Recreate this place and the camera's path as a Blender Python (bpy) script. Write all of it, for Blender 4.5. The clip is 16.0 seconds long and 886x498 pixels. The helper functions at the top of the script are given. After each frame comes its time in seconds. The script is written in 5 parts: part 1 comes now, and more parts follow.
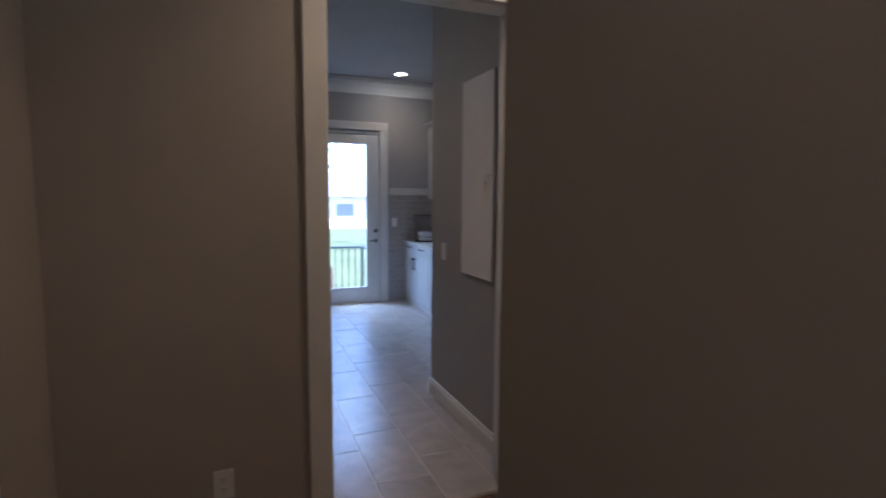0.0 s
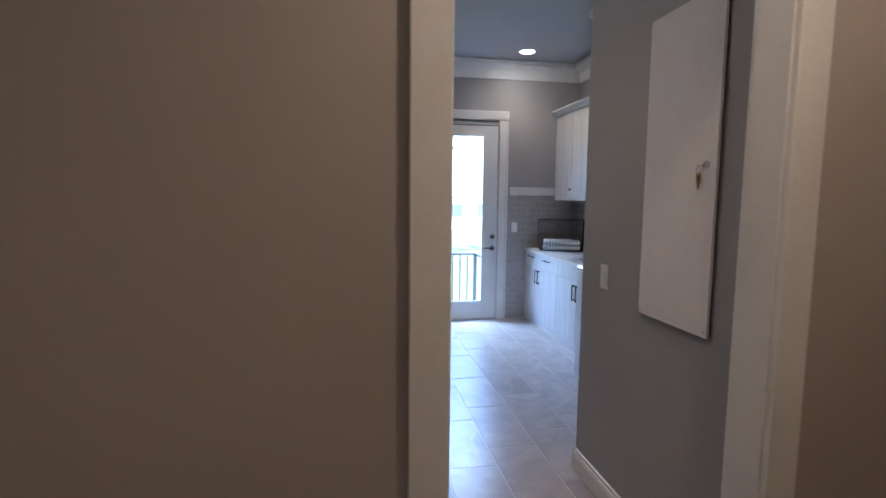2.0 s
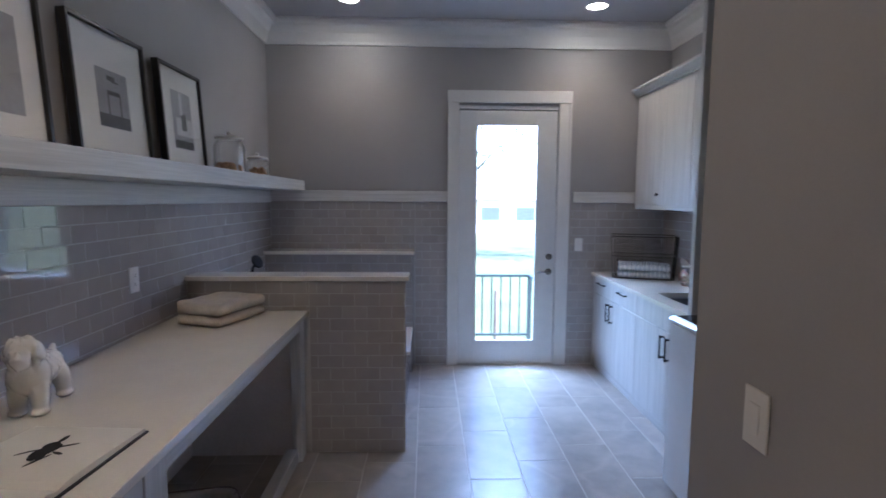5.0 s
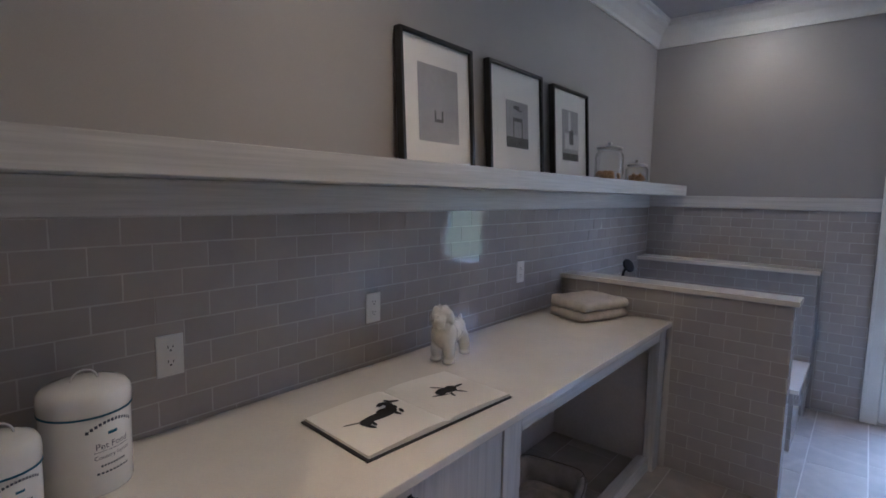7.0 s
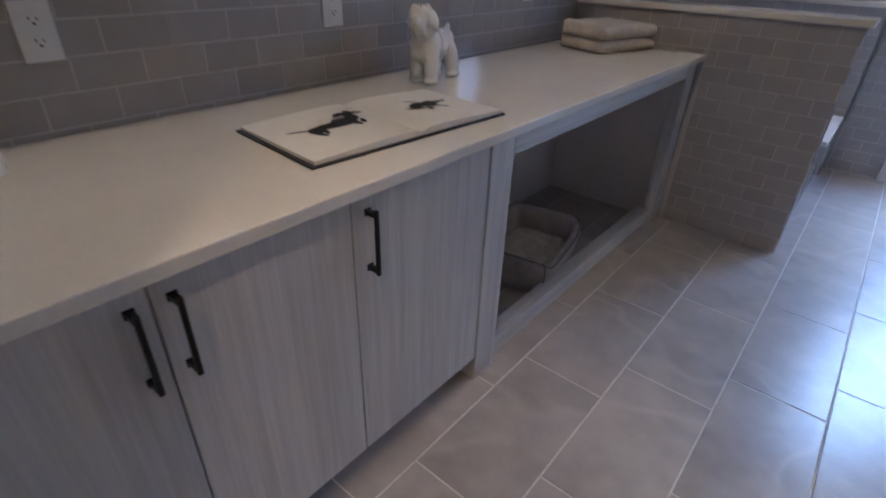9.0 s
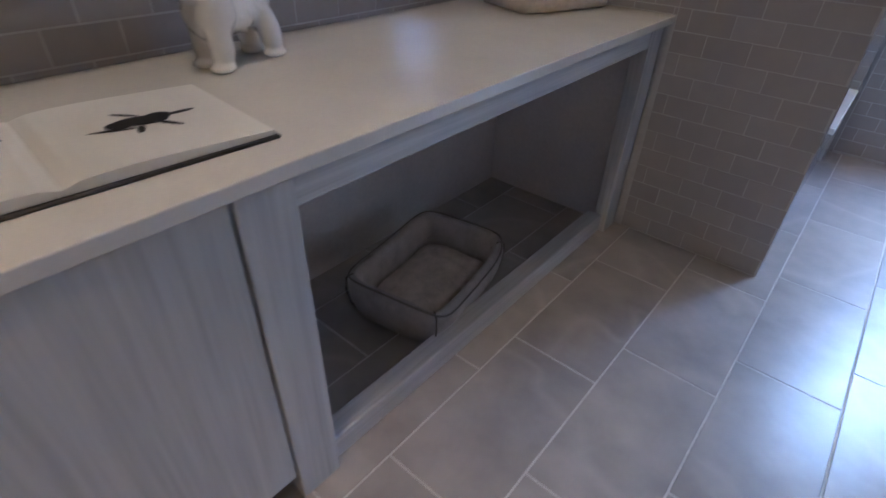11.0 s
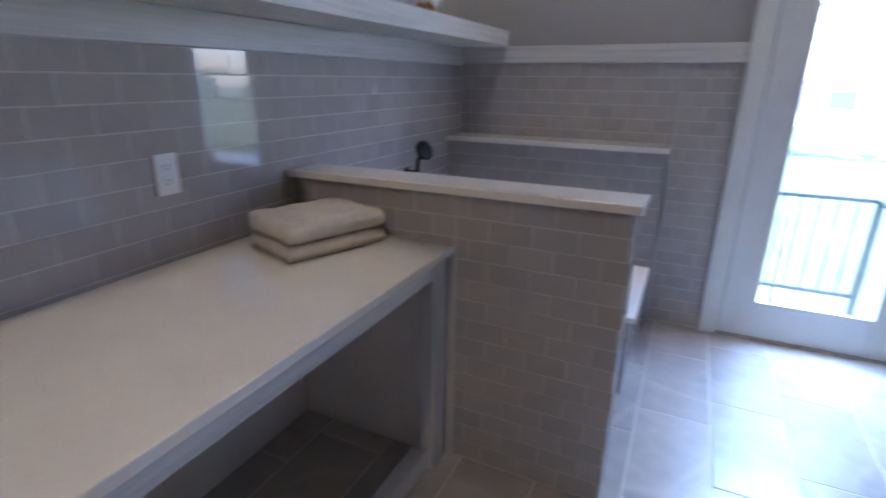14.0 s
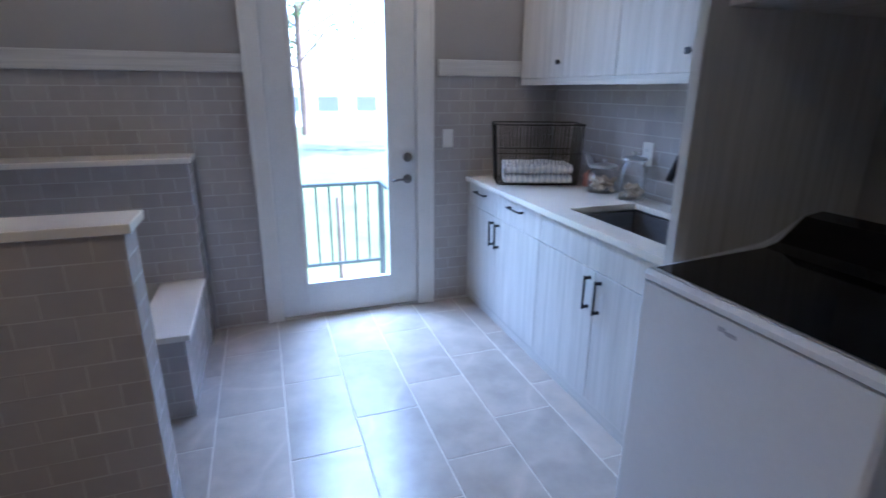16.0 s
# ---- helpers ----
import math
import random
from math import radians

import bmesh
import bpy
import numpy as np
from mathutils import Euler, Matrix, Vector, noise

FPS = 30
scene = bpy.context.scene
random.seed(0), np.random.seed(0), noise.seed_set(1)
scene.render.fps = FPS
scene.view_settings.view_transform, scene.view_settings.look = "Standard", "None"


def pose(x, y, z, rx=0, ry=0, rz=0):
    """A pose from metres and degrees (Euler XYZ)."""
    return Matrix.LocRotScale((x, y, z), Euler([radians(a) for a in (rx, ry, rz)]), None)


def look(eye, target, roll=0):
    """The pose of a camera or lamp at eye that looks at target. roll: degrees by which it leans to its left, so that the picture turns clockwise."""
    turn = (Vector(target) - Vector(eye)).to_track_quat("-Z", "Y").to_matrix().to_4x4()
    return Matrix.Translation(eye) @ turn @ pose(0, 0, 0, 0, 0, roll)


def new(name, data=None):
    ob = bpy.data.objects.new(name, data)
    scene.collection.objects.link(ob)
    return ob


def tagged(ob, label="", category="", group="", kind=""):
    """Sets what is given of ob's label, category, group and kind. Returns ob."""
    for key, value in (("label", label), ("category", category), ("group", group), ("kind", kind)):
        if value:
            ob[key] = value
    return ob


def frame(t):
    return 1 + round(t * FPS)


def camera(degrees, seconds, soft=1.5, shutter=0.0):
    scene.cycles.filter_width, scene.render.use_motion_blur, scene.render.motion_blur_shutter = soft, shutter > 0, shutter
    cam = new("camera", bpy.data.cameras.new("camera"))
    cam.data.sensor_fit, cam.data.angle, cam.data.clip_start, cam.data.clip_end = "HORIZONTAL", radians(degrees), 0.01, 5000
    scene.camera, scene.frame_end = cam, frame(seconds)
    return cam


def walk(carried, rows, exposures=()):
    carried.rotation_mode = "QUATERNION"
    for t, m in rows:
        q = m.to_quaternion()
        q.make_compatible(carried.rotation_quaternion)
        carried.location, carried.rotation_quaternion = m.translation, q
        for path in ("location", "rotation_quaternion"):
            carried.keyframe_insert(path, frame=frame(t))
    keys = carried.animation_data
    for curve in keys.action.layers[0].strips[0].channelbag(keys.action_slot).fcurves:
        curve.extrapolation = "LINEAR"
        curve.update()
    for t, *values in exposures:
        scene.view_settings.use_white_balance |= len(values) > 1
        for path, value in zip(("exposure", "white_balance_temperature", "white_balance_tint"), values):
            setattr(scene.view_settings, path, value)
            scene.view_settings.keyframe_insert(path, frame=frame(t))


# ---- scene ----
cam = camera(82.1, 16.0, soft=1.6, shutter=0.6)
PATH = [
    (0, (0.751, -1.301, 1.547), (1.503, 0.542, 1.346), 0.4),
    (0.5, (0.804, -1.066, 1.563), (1.297, 0.862, 1.361), 0.4),
    (1, (0.814, -0.82, 1.554), (1.193, 1.134, 1.351), 0.5),
    (1.5, (0.831, -0.517, 1.562), (1.183, 1.441, 1.358), 0.6),
    (2, (0.896, -0.246, 1.549), (1.249, 1.712, 1.346), 0.6),
    (2.5, (1.014, 0.028, 1.569), (1.368, 1.986, 1.365), 0.6),
    (3, (1.118, 0.313, 1.566), (1.473, 2.271, 1.36), 0.5),
    (5.3, (1.538, 1.142, 1.619), (1.45, 3.131, 1.425), 0.3),
    (5.5, (1.584, 1.131, 1.631), (1.261, 3.096, 1.442), 0.3),
    (6, (1.634, 1.091, 1.651), (0.695, 2.846, 1.465), 0.4),
    (6.5, (1.614, 1.031, 1.671), (0.408, 2.614, 1.47), 0.9),
    (7, (1.599, 1.047, 1.645), (0.325, 2.574, 1.434), 1.1),
    (7.5, (1.562, 1.09, 1.559), (0.276, 2.603, 1.323), 1.0),
    (8, (1.511, 1.167, 1.419), (0.278, 2.646, 0.88), 1.6),
    (8.2, (1.501, 1.185, 1.386), (0.296, 2.634, 0.717), 1.8),
    (10.3, (1.435, 1.82, 1.309), (0.418, 3.073, 0.127), 1.9),
    (10.5, (1.431, 1.918, 1.308), (0.41, 3.174, 0.134), 2.0),
    (11, (1.407, 2.131, 1.28), (0.368, 3.385, 0.119), 1.8),
    (11.5, (1.361, 2.341, 1.284), (0.329, 3.563, 0.083), 1.9),
    (12, (1.371, 2.522, 1.298), (0.327, 3.732, 0.096), 1.9),
    (12.5, (1.402, 2.615, 1.296), (0.311, 3.88, 0.196), 2.0),
    (13, (1.462, 2.656, 1.354), (0.294, 3.955, 0.38), 0.6),
    (13.5, (1.442, 2.611, 1.457), (0.342, 4.101, 0.703), 0.3),
    (14, (1.455, 2.643, 1.482), (0.639, 4.355, 0.847), 0.6),
    (14.5, (1.553, 2.667, 1.492), (1.173, 4.534, 0.884), 0.6),
    (15, (1.631, 2.677, 1.488), (1.725, 4.586, 0.898), 0.5),
    (15.5, (1.693, 2.657, 1.49), (2.11, 4.521, 0.897), 0.4),
    (16, (1.732, 2.634, 1.491), (2.366, 4.435, 0.894), 0.4),
]
EXPOSURES = tuple((t, e, 4900, 26) for t, e in ((0.0, 2.92), (1.0, 3.38), (1.5, 3.6), (3.0, 3.68), (5.5, 3.48), (7.0, 3.55), (11.0, 3.75), (13.0, 3.93), (14.0, 3.96), (15.0, 3.75), (16.0, 3.57)))
walk(cam, [(t, look(eye, target, roll)) for t, eye, target, roll in PATH], EXPOSURES)

# ---- plan, in metres ----
BACK = 5.95        # inner face of the wall with the garden door
RIGHT = 3.75       # inner face of the sink wall
ENTRY = 0.945       # hall face of the entry wall
ENTRY_IN = 1.065    # its room face
CEIL = 3.20
COUNTER = 0.915
RAIL0, RAIL1 = 1.58, 1.68
HALF0, HALF1, HALF_X = 4.235, 4.385, 1.34

# ---- world, sun, lamps ----
world = bpy.data.worlds.new("sky")
scene.world = world
world.use_nodes = True
wn = world.node_tree
sky = wn.nodes.new("ShaderNodeTexSky")
sky.sky_type = "NISHITA"
sky.sun_disc = False
sky.sun_elevation = radians(40)
sky.sun_rotation = radians(104)
wn.links.new(sky.outputs[0], wn.nodes["Background"].inputs[0])
wn.nodes["Background"].inputs[1].default_value = 0.14


def lamp(name, kind, m, energy, colour, **more):
    data = bpy.data.lights.new(name, kind)
    data.energy, data.color = energy, colour
    for key, value in more.items():
        if key == "size":
            data.size = value
        elif key == "size_y":
            data.shape, data.size_y = "RECTANGLE", value
        elif key == "angle":
            data.angle = value
        elif key == "spot":
            data.spot_size, data.spot_blend = value, 0.7
        elif key == "radius":
            data.shadow_soft_size = value
    ob = new(name, data)
    ob.matrix_world = m
    return ob


lamp("sun", "SUN", look((16, 4, 14), (0, 8, 0)), 3.4, (1.0, 0.95, 0.88), angle=radians(0.5))
# added panel outside, above the view through the door; stands in for sky light
lamp("sky_fill_above_door", "AREA", look((1.7, 7.5, 3.9), (2.3, 4.6, 0.2)), 92, (0.61, 0.83, 0.95), size=3.4, size_y=2.6)
DOWNLIGHTS = ((0.84, 5.40, 0.75), (2.87, 5.45, 1.5), (0.92, 2.25, 3.2))
for lx, ly, watts in DOWNLIGHTS:
    lamp("downlight_beam", "SPOT", look((lx, ly, CEIL - 0.012), (lx, ly, 0)), watts, (1.0, 0.67, 0.29), spot=radians(125), radius=0.05)
lamp("hall_downlight_beam", "SPOT", look((1.75, 0.36, CEIL - 0.012), (1.75, 0.36, 0)), 6.0, (1.0, 0.63, 0.26), spot=radians(135), radius=0.05)
# unseen second hall lamp, added to brighten the dark corner wall
lamp("hall_downlight_beam", "SPOT", look((0.65, -1.7, CEIL - 0.012), (0.65, -1.7, 0)), 1.9, (1.0, 0.63, 0.26), spot=radians(135), radius=0.05)


# ---- materials ----
def surface(name, colour, rough=0.5, metal=0.0, vary=0.06, scale=6.0, fine=60.0, bump=0.02, stretch=(1, 1, 1), per_piece=0.0, coat=0.0, dark=None, veins=0.0):
    m = bpy.data.materials.new(name)
    m.use_nodes = True
    t = m.node_tree
    b = t.nodes["Principled BSDF"]
    b.inputs["Roughness"].default_value = rough
    b.inputs["Metallic"].default_value = metal
    b.inputs["Coat Weight"].default_value = coat
    b.inputs["Coat Roughness"].default_value = 0.08
    co = t.nodes.new("ShaderNodeTexCoord")
    mp = t.nodes.new("ShaderNodeMapping")
    mp.inputs["Scale"].default_value = stretch
    t.links.new(co.outputs["Object"], mp.inputs["Vector"])
    info = t.nodes.new("ShaderNodeObjectInfo")
    shift = t.nodes.new("ShaderNodeVectorMath")
    shift.operation = "ADD"
    t.links.new(mp.outputs[0], shift.inputs[0])
    if per_piece:
        spread = t.nodes.new("ShaderNodeMath")
        spread.operation = "MULTIPLY"
        spread.inputs[1].default_value = 40.0
        t.links.new(info.outputs["Random"], spread.inputs[0])
        t.links.new(spread.outputs[0], shift.inputs[1])
    big = t.nodes.new("ShaderNodeTexNoise")
    big.inputs["Scale"].default_value = scale
    big.inputs["Detail"].default_value = 5
    big.inputs["Roughness"].default_value = 0.6
    small = t.nodes.new("ShaderNodeTexNoise")
    small.inputs["Scale"].default_value = fine
    small.inputs["Detail"].default_value = 4
    for n in (big, small):
        t.links.new(shift.outputs[0], n.inputs["Vector"])
    both = t.nodes.new("ShaderNodeMix")
    both.inputs[0].default_value = 0.35
    t.links.new(big.outputs[0], both.inputs[2])
    t.links.new(small.outputs[0], both.inputs[3])
    ramp = t.nodes.new("ShaderNodeValToRGB")
    low = dark if dark else tuple(c * (1 - 2.2 * vary) for c in colour)
    high = tuple(min(1.0, c * (1 + 1.2 * vary)) for c in colour)
    ramp.color_ramp.elements[0].position, ramp.color_ramp.elements[0].color = 0.32, (*low, 1)
    ramp.color_ramp.elements[1].position, ramp.color_ramp.elements[1].color = 0.62, (*high, 1)
    t.links.new(both.outputs[0], ramp.inputs[0])
    last = ramp.outputs[0]
    if veins:
        wave = t.nodes.new("ShaderNodeTexNoise")
        wave.inputs["Scale"].default_value = 1.3
        wave.inputs["Detail"].default_value = 2
        wave.inputs["Distortion"].default_value = 0.5
        t.links.new(shift.outputs[0], wave.inputs["Vector"])
        off = t.nodes.new("ShaderNodeMath")
        off.operation = "SUBTRACT"
        off.inputs[1].default_value = 0.5
        t.links.new(wave.outputs[0], off.inputs[0])
        near = t.nodes.new("ShaderNodeMath")
        near.operation = "ABSOLUTE"
        t.links.new(off.outputs[0], near.inputs[0])
        band = t.nodes.new("ShaderNodeMapRange")
        band.inputs[1].default_value, band.inputs[2].default_value = 0.0, 0.03
        band.inputs[3].default_value, band.inputs[4].default_value = 1.0, 0.0
        t.links.new(near.outputs[0], band.inputs[0])
        amount = t.nodes.new("ShaderNodeMath")
        amount.operation = "MULTIPLY"
        amount.inputs[1].default_value = veins
        t.links.new(band.outputs[0], amount.inputs[0])
        mixv = t.nodes.new("ShaderNodeMix")
        mixv.data_type = "RGBA"
        mixv.inputs[7].default_value = (*tuple(min(1, c * 1.7) for c in colour), 1)
        t.links.new(amount.outputs[0], mixv.inputs[0])
        t.links.new(last, mixv.inputs[6])
        last = mixv.outputs[2]
    if per_piece:
        hue = t.nodes.new("ShaderNodeHueSaturation")
        rng = t.nodes.new("ShaderNodeMapRange")
        rng.inputs[3].default_value, rng.inputs[4].default_value = 1 - per_piece, 1 + per_piece
        t.links.new(info.outputs["Random"], rng.inputs[0])
        t.links.new(rng.outputs[0], hue.inputs["Value"])
        t.links.new(last, hue.inputs["Color"])
        last = hue.outputs[0]
    t.links.new(last, b.inputs["Base Color"])
    spread_r = min(0.06, 0.85 * abs(rough - 0.274))
    rr = t.nodes.new("ShaderNodeMapRange")
    rr.inputs[3].default_value, rr.inputs[4].default_value = max(0.02, rough - spread_r), min(1, rough + spread_r)
    t.links.new(small.outputs[0], rr.inputs[0])
    t.links.new(rr.outputs[0], b.inputs["Roughness"])
    if bump:
        bm_ = t.nodes.new("ShaderNodeBump")
        bm_.inputs["Strength"].default_value = bump * 5
        bm_.inputs["Distance"].default_value = 0.002
        t.links.new(both.outputs[0], bm_.inputs["Height"])
        t.links.new(bm_.outputs[0], b.inputs["Normal"])
    return m


def glowing(name, colour, strength):
    m = bpy.data.materials.new(name)
    m.use_nodes = True
    b = m.node_tree.nodes["Principled BSDF"]
    b.inputs["Base Color"].default_value = (*colour, 1)
    b.inputs["Emission Color"].default_value = (*colour, 1)
    b.inputs["Emission Strength"].default_value = strength
    return m


def clear(name, tint=(1, 1, 1), rough=0.0, ior=1.45, thin=False, power=5.0):
    m = bpy.data.materials.new(name)
    m.use_nodes = True
    t = m.node_tree
    b = t.nodes["Principled BSDF"]
    b.inputs["Base Color"].default_value = (*tint, 1)
    b.inputs["Roughness"].default_value = rough
    b.inputs["Transmission Weight"].default_value = 1.0
    b.inputs["IOR"].default_value = ior
    if thin:
        out = t.nodes["Material Output"]
        see = t.nodes.new("ShaderNodeBsdfTransparent")
        shine = t.nodes.new("ShaderNodeBsdfGlossy")
        shine.inputs["Roughness"].default_value = 0.02
        fr0 = t.nodes.new("ShaderNodeLayerWeight")
        fr0.inputs["Blend"].default_value = 0.5
        pw = t.nodes.new("ShaderNodeMath")
        pw.operation = "POWER"
        pw.inputs[1].default_value = power
        t.links.new(fr0.outputs["Facing"], pw.inputs[0])
        fr = t.nodes.new("ShaderNodeMapRange")
        fr.inputs[3].default_value, fr.inputs[4].default_value = 0.03, 0.9
        t.links.new(pw.outputs[0], fr.inputs[0])
        mix = t.nodes.new("ShaderNodeMixShader")
        t.links.new(fr.outputs[0], mix.inputs[0])
        t.links.new(see.outputs[0], mix.inputs[1])
        t.links.new(shine.outputs[0], mix.inputs[2])
        t.links.new(mix.outputs[0], out.inputs["Surface"])
    return m


WALL = surface("wall_paint", (0.36, 0.345, 0.335), 0.55, vary=0.03, scale=1.5, fine=220, bump=0.03)
HALL = surface("hall_paint", (0.44, 0.40, 0.36), 0.55, vary=0.03, scale=1.5, fine=220, bump=0.03)
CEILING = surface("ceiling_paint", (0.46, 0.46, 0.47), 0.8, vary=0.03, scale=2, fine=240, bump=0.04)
TRIM = surface("trim_paint", (0.76, 0.75, 0.72), 0.35, vary=0.03, scale=4, fine=80, bump=0.01)
DOORP = surface("door_paint", (0.74, 0.74, 0.73), 0.35, vary=0.03, scale=4, fine=80, bump=0.01)
LAM_V = surface("laminate_upright_grain", (0.60, 0.585, 0.56), 0.42, vary=0.09, scale=1.2, fine=5.0, bump=0.035, stretch=(26, 26, 0.9), per_piece=0.03)
LAM_H = surface("laminate_level_grain", (0.60, 0.585, 0.56), 0.42, vary=0.09, scale=1.2, fine=5.0, bump=0.035, stretch=(26, 0.9, 34), per_piece=0.03)
LAM_X = surface("laminate_cross_grain", (0.60, 0.585, 0.56), 0.42, vary=0.09, scale=1.2, fine=5.0, bump=0.035, stretch=(0.9, 26, 34), per_piece=0.03)
CUBBY = surface("cubby_panel", (0.78, 0.73, 0.69), 0.5, vary=0.05, scale=3, fine=60, bump=0.01)
QUARTZ = surface("white_quartz", (0.80, 0.755, 0.67), 0.16, vary=0.025, scale=5, fine=160, bump=0.0)
TILE = surface("glazed_grey_tile", (0.41, 0.378, 0.355), 0.035, vary=0.03, scale=5, fine=14, bump=0.006, per_piece=0.05)
GROUT = surface("wall_grout", (0.52, 0.50, 0.475), 0.85, vary=0.06, scale=12, fine=120, bump=0.05)
STONE = surface("floor_porcelain", (0.40, 0.358, 0.318), 0.305, vary=0.12, scale=2.2, fine=9, bump=0.0, per_piece=0.07, veins=0.20)
FGROUT = surface("floor_grout", (0.66, 0.63, 0.58), 0.85, vary=0.06, scale=12, fine=120, bump=0.05)
PLANK = surface("dark_wood", (0.12, 0.065, 0.035), 0.4, vary=0.2, scale=3, fine=20, bump=0.03, stretch=(12, 1, 1), per_piece=0.1)
BLACK = surface("black_metal", (0.018, 0.018, 0.02), 0.38, metal=0.6, vary=0.1, bump=0.0)
BLACKP = surface("black_frame_paint", (0.012, 0.011, 0.011), 0.3, vary=0.1, scale=8, fine=60, bump=0.01)
AGED = surface("aged_nickel", (0.20, 0.19, 0.18), 0.4, metal=0.9, vary=0.08, bump=0.0)
NICKEL = surface("satin_nickel", (0.55, 0.53, 0.50), 0.28, metal=1.0, vary=0.05, bump=0.0)
STEEL = surface("dark_steel", (0.20, 0.20, 0.215), 0.3, metal=0.5, vary=0.06, scale=4, fine=40, bump=0.01, stretch=(1, 20, 20))
BRASS = surface("brass", (0.55, 0.40, 0.14), 0.3, metal=1.0, vary=0.1, bump=0.0)
PLASTIC = surface("white_plastic", (0.80, 0.79, 0.76), 0.3, vary=0.02, bump=0.0)
SLOT = surface("dark_slot", (0.03, 0.03, 0.03), 0.6, vary=0.05, bump=0.0)
BOARD = surface("whiteboard", (0.78, 0.75, 0.75), 0.22, vary=0.03, scale=2, fine=40, bump=0.0)
CERAMIC = surface("white_ceramic", (0.80, 0.78, 0.74), 0.1, vary=0.03, scale=6, fine=40, bump=0.01, coat=0.5)
TIN = surface("white_enamel", (0.78, 0.77, 0.75), 0.14, vary=0.02, scale=6, fine=40, bump=0.0, coat=0.4)
BLUE = surface("blue_enamel", (0.03, 0.13, 0.22), 0.25, vary=0.05, bump=0.0)
INK = surface("dark_blue_print", (0.05, 0.055, 0.09), 0.5, vary=0.1, bump=0.0)
PAPER = surface("paper", (0.80, 0.77, 0.70), 0.55, vary=0.02, scale=3, fine=120, bump=0.0)
COVER = surface("book_cover", (0.02, 0.018, 0.018), 0.4, vary=0.1, bump=0.01)
PRINT = surface("black_print", (0.009, 0.008, 0.008), 0.7, vary=0.2, scale=20, fine=90, bump=0.0)
MAT_BOARD = surface("mount_card", (0.82, 0.80, 0.77), 0.7, vary=0.015, bump=0.0)
PHOTO = surface("grey_photograph", (0.36, 0.35, 0.36), 0.5, vary=0.08, scale=5, fine=30, bump=0.0)
PHOTO_D = surface("photo_dark_tone", (0.10, 0.095, 0.095), 0.5, vary=0.3, scale=9, fine=60, bump=0.0)
PHOTO_L = surface("photo_light_tone", (0.62, 0.61, 0.61), 0.5, vary=0.08, scale=9, fine=60, bump=0.0)
TOWEL = surface("beige_terry", (0.62, 0.55, 0.46), 0.95, vary=0.06, scale=30, fine=420, bump=0.22)
TOWEL_W = surface("white_terry", (0.80, 0.80, 0.80), 0.95, vary=0.08, scale=30, fine=420, bump=0.22)
STRIPE = surface("grey_stripe_terry", (0.58, 0.60, 0.65), 0.95, vary=0.1, scale=30, fine=420, bump=0.22)
BED = surface("grey_felt", (0.46, 0.42, 0.385), 0.95, vary=0.12, scale=14, fine=300, bump=0.18)
SEAM = surface("dark_felt_seam", (0.20, 0.18, 0.17), 0.95, vary=0.1, scale=20, fine=200, bump=0.1)
PLUSH = surface("beige_plush", (0.56, 0.49, 0.42), 1.0, vary=0.16, scale=16, fine=260, bump=0.35)
APPLIANCE = surface("white_appliance", (0.74, 0.74, 0.75), 0.22, vary=0.015, bump=0.0, coat=0.3)
RAILING = surface("dark_green_metal", (0.022, 0.036, 0.034), 0.5, vary=0.1, bump=0.0)
WINDOW = surface("far_window", (0.22, 0.24, 0.26), 0.2, vary=0.05, bump=0.0)
BLACKGLASS = surface("black_lid_glass", (0.006, 0.006, 0.007), 0.06, vary=0.05, bump=0.0)
BADGE = surface("grey_badge", (0.45, 0.45, 0.48), 0.4, metal=0.3, vary=0.1, bump=0.0)
BISCUIT = surface("biscuit", (0.48, 0.27, 0.12), 0.75, vary=0.2, scale=20, fine=120, bump=0.1)
PEBBLE = surface("pale_treat", (0.62, 0.50, 0.36), 0.6, vary=0.15, scale=20, fine=120, bump=0.05)
PINK = surface("pink_soap", (0.55, 0.25, 0.20), 0.3, vary=0.1, bump=0.0)
GLASS = clear("jar_glass", thin=True, power=2.2)
PANE = clear("window_glass", thin=True)
LENS = glowing("lamp_lens", (1.0, 0.86, 0.55), 9.0)
GRASS = surface("lawn", (0.085, 0.115, 0.036), 0.9, vary=0.25, scale=0.6, fine=14, bump=0.1)
DECK = surface("pale_concrete", (0.46, 0.45, 0.42), 0.9, vary=0.1, scale=3, fine=60, bump=0.05)
LEAF = surface("leaves", (0.09, 0.15, 0.045), 0.7, vary=0.3, scale=1.5, fine=9, bump=0.0, per_piece=0.2)
BARK = surface("bark", (0.12, 0.09, 0.065), 0.9, vary=0.25, scale=8, fine=50, bump=0.2)
STUCCO = surface("pale_stucco", (0.74, 0.71, 0.66), 0.9, vary=0.06, scale=1, fine=30, bump=0.05)
ROOF = surface("grey_roof", (0.34, 0.32, 0.31), 0.9, vary=0.15, scale=2, fine=20, bump=0.1)


# ---- mesh helpers ----
def link(name, bm, material, parent=None, label="", smooth=False, m=None):
    bmesh.ops.recalc_face_normals(bm, faces=bm.faces)
    data = bpy.data.meshes.new(name)
    for f in bm.faces:
        f.smooth = smooth
    bm.to_mesh(data)
    bm.free()
    for one in material if isinstance(material, (list, tuple)) else (material,):
        data.materials.append(one)
    ob = new(name, data)
    if parent is not None:
        ob.parent = parent
    if m is not None:
        ob.matrix_basis = m
    if label:
        ob["label"] = label
    return ob


def part(name, bm, material, parent, label="", smooth=False, m=None):
    return link(name, bm, material, parent, label, smooth, m)


def thing(name, place, label, category, group="", turn=0.0):
    ob = new(name)
    ob.empty_display_size = 0.05
    ob.matrix_basis = pose(*place, 0, 0, turn)
    return tagged(ob, label, category, group)


